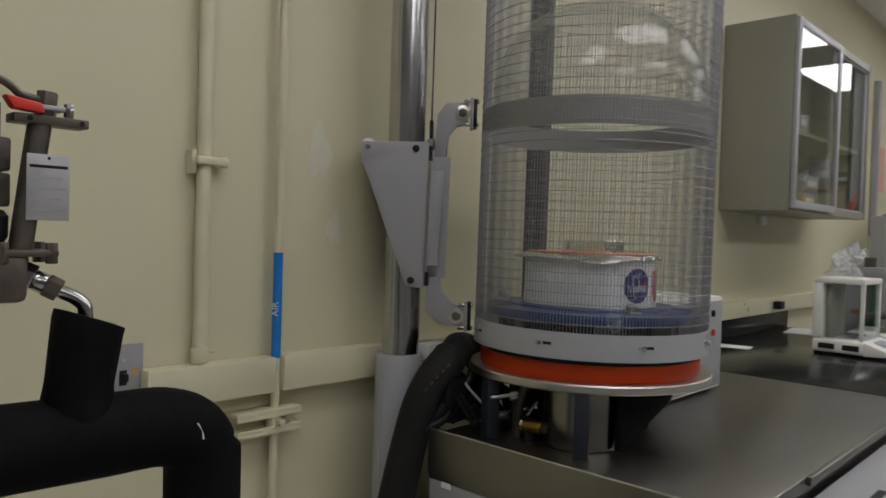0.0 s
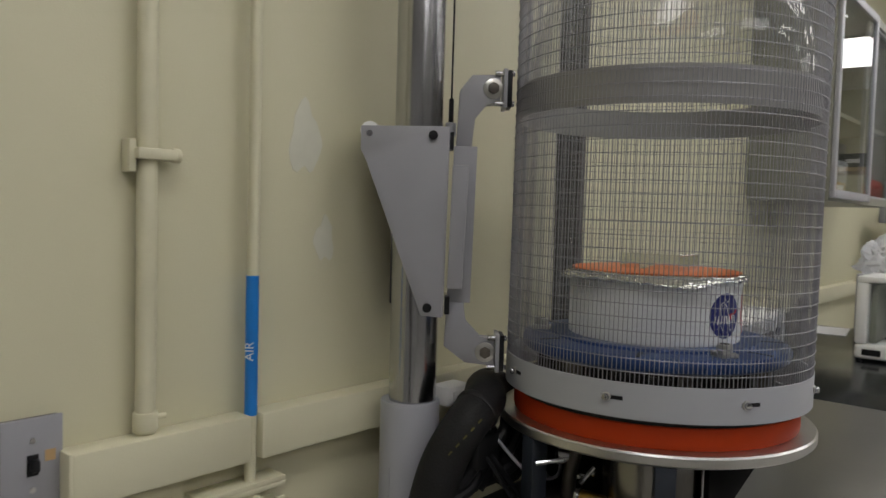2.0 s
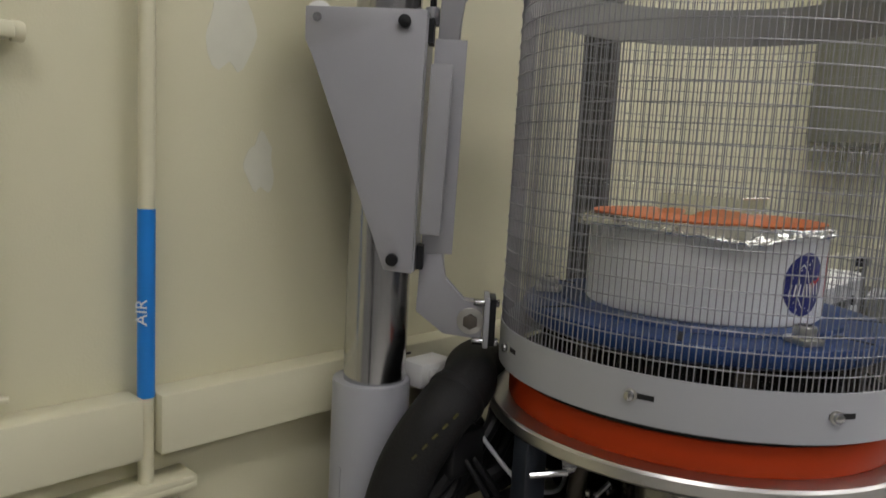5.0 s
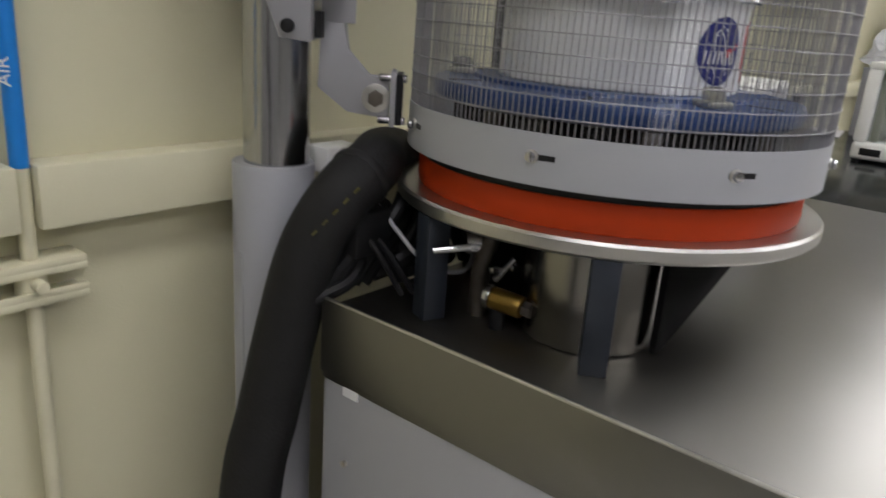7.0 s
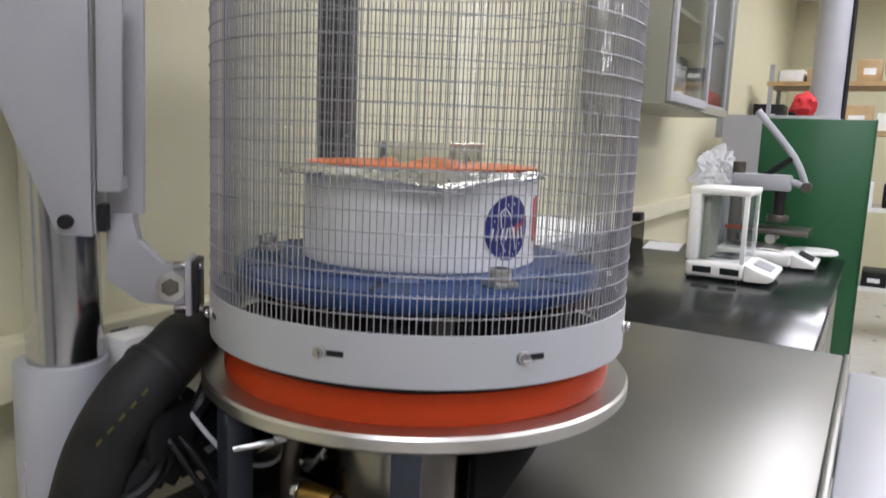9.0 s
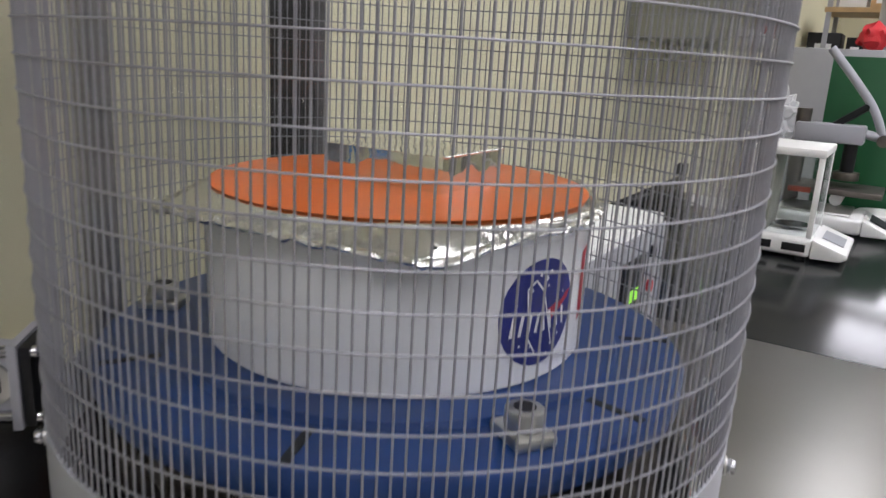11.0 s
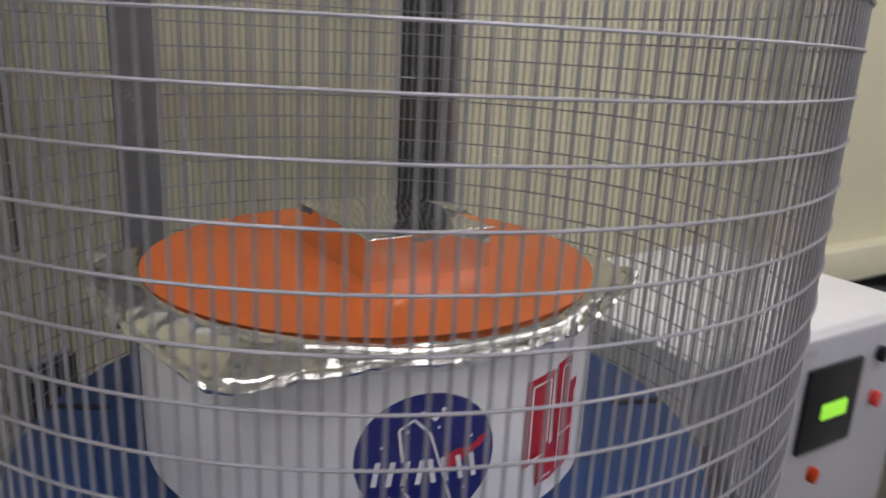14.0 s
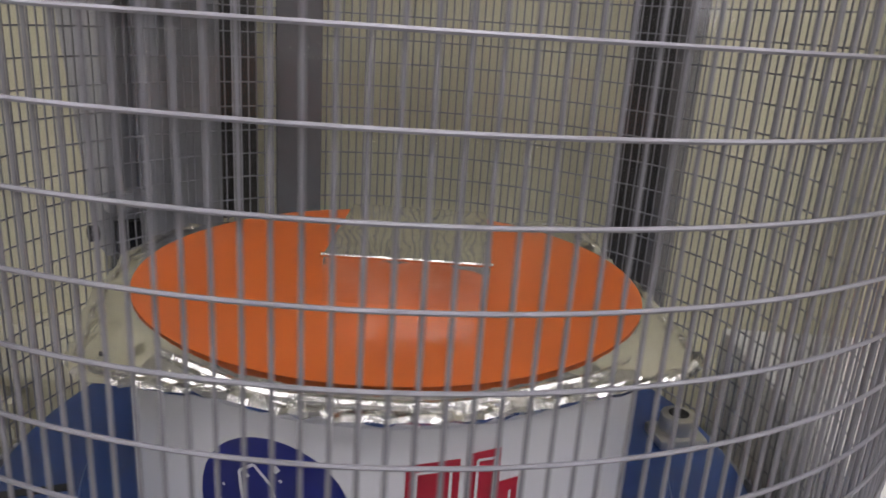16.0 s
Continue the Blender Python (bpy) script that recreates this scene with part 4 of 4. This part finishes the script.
def balance():
    b = thing("analytical_balance", "white analytical balance with a glass draft shield", "balance", at=(1.6235, 0.012, 0.8885), size=(1.25, 1.17, 1.15))
    # local: x along the wall, y towards the wall
    part("base", box(0, 0.20, -0.14, 0.01, 0.008, 0.052, 0.010, 3), WHITEP, b)
    nose = bmesh.new()
    pr = [(-0.14, 0.008), (-0.20, 0.010), (-0.213, 0.018), (-0.211, 0.028), (-0.14, 0.052)]
    part("control_nose", plate(pr, 0.20, Matrix(((0, 0, 1, 0), (1, 0, 0, 0), (0, 1, 0, 0), (0, 0, 0, 1))), nose, bevel=0.003), WHITEP, b)
    part("display", plate([(-0.200, 0.0330), (-0.155, 0.0480), (-0.155, 0.0495), (-0.200, 0.0345)], 0.09, Matrix(((0, 0, 1, 0.055), (1, 0, 0, 0), (0, 1, 0, 0), (0, 0, 0, 1)))), GREYL, b)
    for y in (-0.035, -0.105):
        part("grip", box(-0.0015, 0.004, y - 0.024, y + 0.024, 0.020, 0.038, 0.001), BLACK, b)
    part("column", box(0.0, 0.20, -0.020, 0.01, 0.052, 0.235, 0.006), WHITEP, b)
    part("inner_post", box(0.03, 0.17, -0.040, -0.021, 0.052, 0.225, 0.004), CABG, b)
    fr = part("top_frame", box(0.0, 0.20, -0.14, 0.01, 0.232, 0.250, 0.004), WHITEP, b)
    for x in (0.004, 0.184):
        part("post", box(x, x + 0.012, -0.138, -0.126, 0.052, 0.233, 0.002), WHITEP, b)
    for x in (0.006, 0.190):
        p = part("shield_pane", box(x, x + 0.003, -0.126, -0.021, 0.054, 0.231), ACRYL, b)
        p.visible_shadow = False
    p = part("shield_pane", box(0.018, 0.182, -0.137, -0.134, 0.054, 0.231), ACRYL, b)
    p.visible_shadow = False
    part("pan", lathe([(0.0, 0.060), (0.038, 0.060), (0.040, 0.063), (0.0, 0.064)], 32, cx=0.10, cy=-0.085, closed=False), CHROME, b)
    part("pan_stem", rod((0.10, -0.085, 0.05), (0.10, -0.085, 0.061), 0.01, 12), CHROME, b)
    part("sticker", box(0.195, 0.2015, -0.10, -0.05, 0.125, 0.137), ORANGE_SEAL, b, "orange sticker")
    for x in (0.02, 0.18):
        for y in (-0.12, -0.005):
            part("foot", rod((x, y, 0), (x, y, 0.009), 0.012, 14), BLACK, b)


balance()


BAGM = mat("cloudy_bag", (0.74, 0.75, 0.75), 0.35, var=0.08, scale=16, bump=0.5, bscale=45)
BAGM.node_tree.nodes["Principled BSDF"].inputs["Alpha"].default_value = 0.5


def bench_clutter():
    s = thing("top_loading_scale", "low white top-loading scale with a grey display", "scale", at=(2.06, -0.125, 0.8885), size=(1.2, 1.17, 1.17))
    part("body", box(0.0, 0.19, -0.10, 0.12, 0.004, 0.045, 0.010, 3), WHITEP, s)
    part("nose", plate([(-0.10, 0.004), (-0.165, 0.006), (-0.170, 0.014), (-0.10, 0.045)], 0.19, Matrix(((0, 0, 1, 0), (1, 0, 0, 0), (0, 1, 0, 0), (0, 0, 0, 1))), bevel=0.003), WHITEP, s)
    part("display", plate([(-0.155, 0.0225), (-0.115, 0.041), (-0.115, 0.0425), (-0.155, 0.024)], 0.10, Matrix(((0, 0, 1, 0.045), (1, 0, 0, 0), (0, 1, 0, 0), (0, 0, 0, 1)))), BLACK, s)
    part("pan", box(0.015, 0.175, -0.07, 0.10, 0.047, 0.053, 0.003), STEEL_PLATE, s)
    part("foot", box(0.02, 0.17, -0.08, 0.10, 0.0, 0.005), BLACK, s)
    # boom stand with clamp press
    m = thing("boom_press", "grey and black lever press with a long handle on the bench", "lever press", at=(2.285, -0.08, 0.8885), size=(1.17, 1.17, 1.2))
    part("foot_plate", box(-0.10, 0.10, -0.17, 0.09, 0.0, 0.02, 0.003), GREYP, m)
    part("column", rod((0.0, 0.06, 0.02), (0.0, 0.06, 0.30), 0.02, 20), VALVEM, m)
    part("table", box(-0.09, 0.09, -0.17, 0.05, 0.085, 0.10, 0.003), VALVEM, m)
    part("head", box(-0.035, 0.035, -0.10, 0.075, 0.215, 0.265, 0.006), GREYL, m)
    part("ram", rod((0.0, -0.07, 0.13), (0.0, -0.07, 0.24), 0.018, 18), BLACK, m)
    part("ram_foot", rod((0.0, -0.07, 0.118), (0.0, -0.07, 0.14), 0.034, 20, bevel=0.003), VALVEM, m)
    part("link", rod((0.0, -0.07, 0.25), (0.0, -0.14, 0.235), 0.012, 12), GREYL, m)
    h = part("handle", tube([(0.0, -0.145, 0.225), (0.0, -0.10, 0.32), (0.0, 0.02, 0.46)], 0.011, 12), GREYL, m)
    part("pivot", rod((-0.03, -0.145, 0.23), (0.03, -0.145, 0.23), 0.016, 14), VALVEM, m)
    part("link_arm", rod((0.0, -0.02, 0.26), (0.0, -0.10, 0.32), 0.010, 10), BLACK, m)
    part("work_roll", rod((-0.05, -0.06, 0.068), (0.06, -0.06, 0.068), 0.0165, 16), PAPER, m)
    # plastic bag
    g = bmesh.new()
    bmesh.ops.create_icosphere(g, subdivisions=4, radius=1)
    for v in g.verts:
        n = noise.noise(v.co * 2.1) * 0.5 + noise.noise(v.co * 5.5) * 0.28 + abs(noise.noise(v.co * 3.4 + Vector((7, 2, 5)))) * 0.35
        v.co = Vector((2.38 + v.co.x * 0.063 * (1 + n), 0.093 + v.co.y * 0.071 * (1 + n), max(1.1415, 1.2 + v.co.z * 0.085 * (1 + n))))
    bag = tagged(part("plastic_bag", g, BAGM, None, smooth=25), "crumpled clear plastic bag on a carton", "bag")
    bag.visible_shadow = False
    k = thing("carton", "grey carton under the plastic bag", "carton", at=(2.38, 0.072, 0.8885), size=(1.15, 1.15, 1.2))
    part("sides", box(-0.05, 0.05, -0.03, 0.085, 0.0, 0.21, 0.003), GREYP, k)
    # tray lid
    l = thing("tray_lid", "pale green plastic tray with a white lid", "tray", at=(2.35, -0.29, 0.8885), size=(1.17, 1.17, 1.17))
    part("dish", lathe([(0.0, 0.0), (0.055, 0.0), (0.062, 0.028), (0.060, 0.028), (0.053, 0.003), (0.0, 0.003)], 40, closed=False), glass_mat("pale_dish", (0.75, 0.88, 0.80), 0.1), l)
    part("lid", lathe([(0.0, 0.036), (0.070, 0.036), (0.074, 0.033), (0.074, 0.026), (0.066, 0.0285), (0.0, 0.0285)], 40, closed=False), WHITEP, l)
    # papers
    for x, y, w, h2, rz in ((2.32, 0.26, 0.25, 0.14, 8), (1.52, 0.27, 0.09, 0.12, 12)):
        p = thing("paper_sheet", "loose white paper sheet lying on the black bench", "paper", "papers", at=(x, y, 0.8888), rz=rz)
        part("leaf", box(-w / 2, w / 2, -h2 / 2, h2 / 2, 0.0, 0.0012), PAPER, p, smooth=0)
    # socket on the wall and black plug on the ledge
    so = thing("socket_outlet", "white plastic junction under the wall cabinet", "socket", at=(2.11, WY, 1.40))
    part("plate", box(-0.03, 0.03, -0.02, -0.0005, -0.02, 0.02, 0.004), WHITEP, so)
    pl = thing("black_plug", "black plug on the raceway behind the balance", "plug", at=(2.22, WY - 0.043, 1.01))
    part("body", box(-0.03, 0.03, -0.035, 0.0, -0.018, 0.018, 0.004), BLACK, pl)


bench_clutter()


# ---------------------------------------------------------------- wall cabinet
def wall_cabinet():
    x0, x1, y0, z0, z1 = 1.631, 2.74, 0.128, 1.428, 2.185
    c = thing("wall_cabinet", "grey-green steel wall cabinet with two sliding glass doors", "wall cabinet", at=(0, 0, 0))
    part("side", box(x0, x0 + 0.02, y0, WY - 0.001, z0, z1, 0.002), CABG, c)
    part("side", box(x1 - 0.02, x1, y0, WY - 0.001, z0, z1, 0.002), CABG, c)
    part("bottom", box(x0 + 0.02, x1 - 0.02, y0 + 0.002, WY - 0.001, z0, z0 + 0.03), CABG, c)
    part("top", box(x0 + 0.02, x1 - 0.02, y0 + 0.002, WY - 0.001, z1 - 0.03, z1), CABG, c)
    part("back", box(x0 + 0.02, x1 - 0.02, WY - 0.012, WY - 0.0012, z0 + 0.03, z1 - 0.03), CABG, c)
    part("shelf", box(x0 + 0.02, x1 - 0.02, y0 + 0.04, WY - 0.012, 1.751, 1.768), CABG, c)
    for k, (a, b2, y) in enumerate(((x0 + 0.004, (x0 + x1) / 2 + 0.015, y0 - 0.016), ((x0 + x1) / 2 - 0.015, x1 - 0.004, y0 + 0.012))):
        d = part("sliding_door", box(a, a + 0.03, y, y + 0.014, z0 + 0.01, z1 - 0.01, 0.002), GREYL, c)
        for q in ((b2 - 0.03, b2, z0 + 0.01, z1 - 0.01), (a + 0.03, b2 - 0.03, z0 + 0.01, z0 + 0.04), (a + 0.03, b2 - 0.03, z1 - 0.04, z1 - 0.01)):
            part("rail", box(q[0], q[1], y, y + 0.014, q[2], q[3], 0.002), GREYL, d)
        g = part("pane", box(a + 0.03, b2 - 0.03, y + 0.005, y + 0.009, z0 + 0.04, z1 - 0.04), PANE, d)
        g.visible_shadow = False
    # things on the shelves
    for x, w, h, d, z, m, lab in ((1.50, 0.07, 0.10, 0.10, 1.405, WHITEP, "white storage box on the cabinet shelf"), (1.62, 0.16, 0.05, 0.14, 1.405, WOODT, "flat tan box on the cabinet floor"), (1.86, 0.18, 0.06, 0.14, 1.405, WOODT, "tan tray in the cabinet"),
                                  (1.56, 0.09, 0.13, 0.10, 1.455, PAPER, "white labelled carton in the cabinet"), (1.72, 0.10, 0.12, 0.10, 1.455, GREYP, "grey instrument case in the cabinet"), (1.90, 0.20, 0.10, 0.12, 1.465, TAGM, "grey metal case in the cabinet"),
                                  (1.60, 0.10, 0.14, 0.12, 1.715, WHITEP, "white box on the upper shelf"), (1.80, 0.12, 0.10, 0.12, 1.715, GREYP, "grey box on the upper shelf")):
        z = 1.455 if z == 1.465 else z
        q = thing("stored_box", lab, "box", "boxes in the wall cabinet", at=(x + 0.22, 0.285, z + 0.053))
        part("carton", box(0, w, -d / 2, d / 2, 0, h, 0.003), m, q)
        part("label", box(w * .2, w * .8, -d / 2 - 0.0008, -d / 2 + 0.0002, h * .5, h * .8), PAPER if m is not PAPER else GREYP, q)


wall_cabinet()


# ---------------------------------------------------------------- valve and insulated pipe beside the camera's start
def valve_stack():
    p = thing("insulated_pipe", "thick black wrapped pipe with an elbow and a branch collar", "pipe", at=(0.0216, 0.0105, -0.0257), size=(1, 1, 1))
    y = -0.09
    part("run", tube([(-1.55, y, 1.110), (-1.25, y, 1.106), (-1.08, y, 1.102), (-0.995, y, 1.098), (-0.958, y, 1.068), (-0.952, y, 1.00), (-0.952, y, 0.5), (-0.952, y, 0.0)], 0.043, 32), FABRIC, p)
    part("seam", tube([(-0.982, y - 0.040, 1.108), (-0.977, y - 0.0415, 1.098), (-0.976, y - 0.0425, 1.090)], 0.0012, 6), PAPER, p)
    br = lathe([(0.0, -0.01), (0.036, -0.01), (0.0335, 0.03), (0.033, 0.088), (0.0335, 0.096), (0.024, 0.097), (0.022, 0.090), (0.0, 0.088)], 32, closed=False)
    for v in br.verts:
        q = Vector((v.co.x * 22, v.co.y * 22, v.co.z * 30))
        v.co += Vector((v.co.x, v.co.y, 0)) * 0.16 * noise.noise(q)
        if v.co.z > 0.08:
            v.co.z -= v.co.x * 0.22
    o = part("branch", br, FABRIC, p, "black wrapped branch collar")
    o.matrix_basis = pose(-1.0945, y, 1.130, 0, 7, 0)
    v = thing("ball_valve", "tarnished pressure valve with a red handle and a metal tag", "valve", at=(-1.104, -0.053, -0.023))
    part("outlet_tube", tube([(0.039, -0.024, 1.19), (0.040, -0.024, 1.228), (0.034, -0.021, 1.241), (0.016, -0.014, 1.251)], 0.0072, 16), CHROME, v)
    part("hex_nut", rod((0.018, -0.014, 1.250), (0.006, -0.010, 1.257), 0.0115, 6, bevel=0.001), VALVEM, v)
    part("ferrule", rod((0.006, -0.010, 1.257), (-0.004, -0.006, 1.262), 0.0105, 20, bevel=0.001), CHROME, v)
    part("hex_nut", rod((-0.004, -0.006, 1.262), (-0.014, -0.002, 1.267), 0.0140, 6, bevel=0.001), CHROME, v)
    part("union_ring", rod((-0.014, -0.002, 1.267), (-0.022, 0.001, 1.271), 0.0175, 24, bevel=0.002), VALVEM, v)
    part("valve_body", box(-0.062, -0.012, -0.022, 0.028, 1.240, 1.288, 0.008), VALVEM, v)
    part("flange", box(-0.042, 0.014, -0.024, 0.024, 1.285, 1.292, 0.002), VALVEM, v)
    for xx, yy in ((0.008, -0.019), (0.008, 0.017), (-0.036, -0.019)):
        part("flange_bolt", rod((xx, yy, 1.278), (xx, yy, 1.299), 0.0058, 6, bevel=0.0008), VALVEM, v)
    part("stem", rod((-0.015, 0, 1.288), (0.001, 0, 1.418), 0.0112, 24), VALVEM, v)
    part("mount_bar", box(-0.026, 0.044, -0.013, 0.013, 1.416, 1.425, 0.001), VALVEM, v)
    for xx in (0.037, -0.012):
        part("bar_hole", rod((xx, -0.0136, 1.4205), (xx, -0.0125, 1.4205), 0.0028, 12), BLACK, v)
    part("stem_nut", rod((0.006, 0, 1.425), (0.008, 0, 1.450), 0.010, 6, bevel=0.001), VALVEM, v)
    part("lock_plate", box(-0.006, 0.022, -0.010, 0.010, 1.431, 1.436, 0.001), TAGM, v)
    part("set_screw", rod((0.027, -0.004, 1.425), (0.027, -0.004, 1.440), 0.005, 8, bevel=0.0008), CHROME, v)
    hd = part("lever", tube([(0.004, 0, 1.441), (-0.016, 0, 1.444), (-0.036, 0, 1.456), (-0.10, 0, 1.470)], 0.0042, 10), VALVEM, v)
    part("grip", plate([(-0.028, 1.428), (0.000, 1.426), (-0.003, 1.436), (-0.036, 1.440)], 0.016, Matrix(((1, 0, 0, 0), (0, 0, 1, -0.020), (0, 1, 0, 0), (0, 0, 0, 1))), bevel=0.002), REDPL, hd, "red vinyl handle sleeve")
    tg = part("tag", box(-0.016, 0.024, -0.0190, -0.0178, 1.321, 1.386, 0.0005), TAGM, v, "stamped aluminium tag")
    for k, w in enumerate((0.035, 0.030, 0.034, 0.029, 0.034)):
        part("mark_bar", box(-0.0135, -0.0135 + w, -0.0194, -0.0188, 1.3725 - 0.0105 * k, 1.3755 - 0.0105 * k - 0.0012 * (k > 0)), BLACK if k == 0 else GREYL, tg)
    part("tag_hole", rod((0.004, -0.0195, 1.3822), (0.004, -0.0188, 1.3822), 0.0016, 8), BLACK, tg)
    n = thing("pipe_union", "stacked dark steel union nuts on a vertical pipe", "pipe fitting", at=(-1.152, -0.043, -0.023))
    part("pipe", rod((0, 0, 1.12), (0, 0, 1.434), 0.0165, 18), VALVEM, n)
    for z in (1.333, 1.3675):
        part("nut", rod((0, 0, z), (0, 0, z + 0.033), 0.026, 6, bevel=0.003), VALVEM, n)
    part("bulb", lathe([(0.0, 1.29), (0.018, 1.293), (0.0245, 1.304), (0.0245, 1.324), (0.020, 1.330), (0.0, 1.331)], 24, closed=False), BLACK, n)


valve_stack()


# ---------------------------------------------------------------- far end of the laboratory
def far_end():
    p = thing("grey_column", "grey painted round column with a black conduit", "column", at=(4.09, -0.165, 0), size=(1.18, 1.18, 1))
    part("shaft", rod((0, 0, 0), (0, 0, ZC - 0.001), 0.075, 32), GREYL, p)
    part("riser", rod((-0.02, -0.082, 0), (-0.02, -0.082, ZC - 0.001), 0.010, 10), BLACK, p)
    w = thing("storage_rack", "far metal rack with tan shelves and assorted equipment", "rack", at=(5.1, -1.0, 0.0))
    for x in (0, 0.5):
        for y in (0, 1.25):
            part("upright", box(x, x + 0.03, y, y + 0.03, 0, 1.9), GREYL, w)
    for z in (0.35, 0.9, 1.42, 1.75):
        part("shelf", box(-0.01, 0.54, -0.01, 1.29, z, z + 0.03), WOODT if z > 1 else WHITEP, w)
    rng = random.Random(11)
    mats = [WOODT, GREYP, WHITEP, BLACK, TAGM, PAPER]
    for z in (0.38, 0.93, 1.45, 1.78):
        y = -0.88
        while y < 0.30:
            ww, hh = rng.uniform(0.08, 0.2), rng.uniform(0.08, 0.2)
            q = thing("rack_box", "assorted equipment box on the far rack", "box", "boxes on the rack", at=(5.12, y - 0.1, z))
            part("case", box(0, 0.3, 0, ww, 0, hh, 0.004), rng.choice(mats), q)
            part("label", box(-0.001, 0.0005, ww * .25, ww * .75, hh * .3, hh * .6), PAPER, q)
            y += ww + rng.uniform(0.01, 0.06)
    g = bmesh.new()
    bmesh.ops.create_icosphere(g, subdivisions=3, radius=1)
    for v in g.verts:
        n = noise.noise(v.co * 2.3) * 0.4
        v.co = Vector((3.66 + v.co.x * 0.073 * (1 + n), -0.092 + v.co.y * 0.061 * (1 + n), 1.535 + v.co.z * 0.065 * (1 + n)))
    tagged(part("red_cloth", g, FABRIC_RED, None, smooth=40), "bright red cloth heaped on a stool-high cart", "cloth")
    c = thing("tool_cart", "grey steel cart behind the green partition", "cart", at=(3.5, -0.17, 0), size=(1, 1, 1.11))
    part("cabinet_body", box(0, 0.5, -0.1, 0.45, 0.1, 1.33, 0.006), GREYP, c)
    for y in (-0.05, 0.4):
        part("caster", rod((0.1, y - 0.015, 0.05), (0.1, y + 0.015, 0.05), 0.05, 16), BLACK, c)
        part("caster", rod((0.4, y - 0.015, 0.05), (0.4, y + 0.015, 0.05), 0.05, 16), BLACK, c)
    d = thing("equipment_cabinet", "pale grey equipment cabinet beyond the bench", "cabinet", at=(3.75, -1.16, 0), size=(1, 1, 1.1))
    part("body", box(0, 0.5, -0.2, 0.5, 0.08, 0.98, 0.006), WHITEP, d)
    part("base", box(0.02, 0.48, -0.18, 0.48, 0.0, 0.08), BLACK, d)
    part("door", box(-0.015, -0.001, -0.19, 0.145, 0.1, 0.96, 0.003), GREYL, d)
    part("door", box(-0.015, -0.001, 0.155, 0.49, 0.1, 0.96, 0.003), GREYL, d)
    n = thing("wall_notice", "pink paper notices pinned to the cream wall", "notice", at=(4.1, WY, 1.66))
    part("sheet", box(0, 0.22, -0.002, -0.0006, 0.0, 0.3), mat("pink_paper", (0.72, 0.42, 0.38), 0.7, var=0.05), n, smooth=0)
    part("frame_post", box(-0.12, -0.08, -0.04, -0.0006, -0.30, 0.7, 0.004), GREYL, n)


far_end()
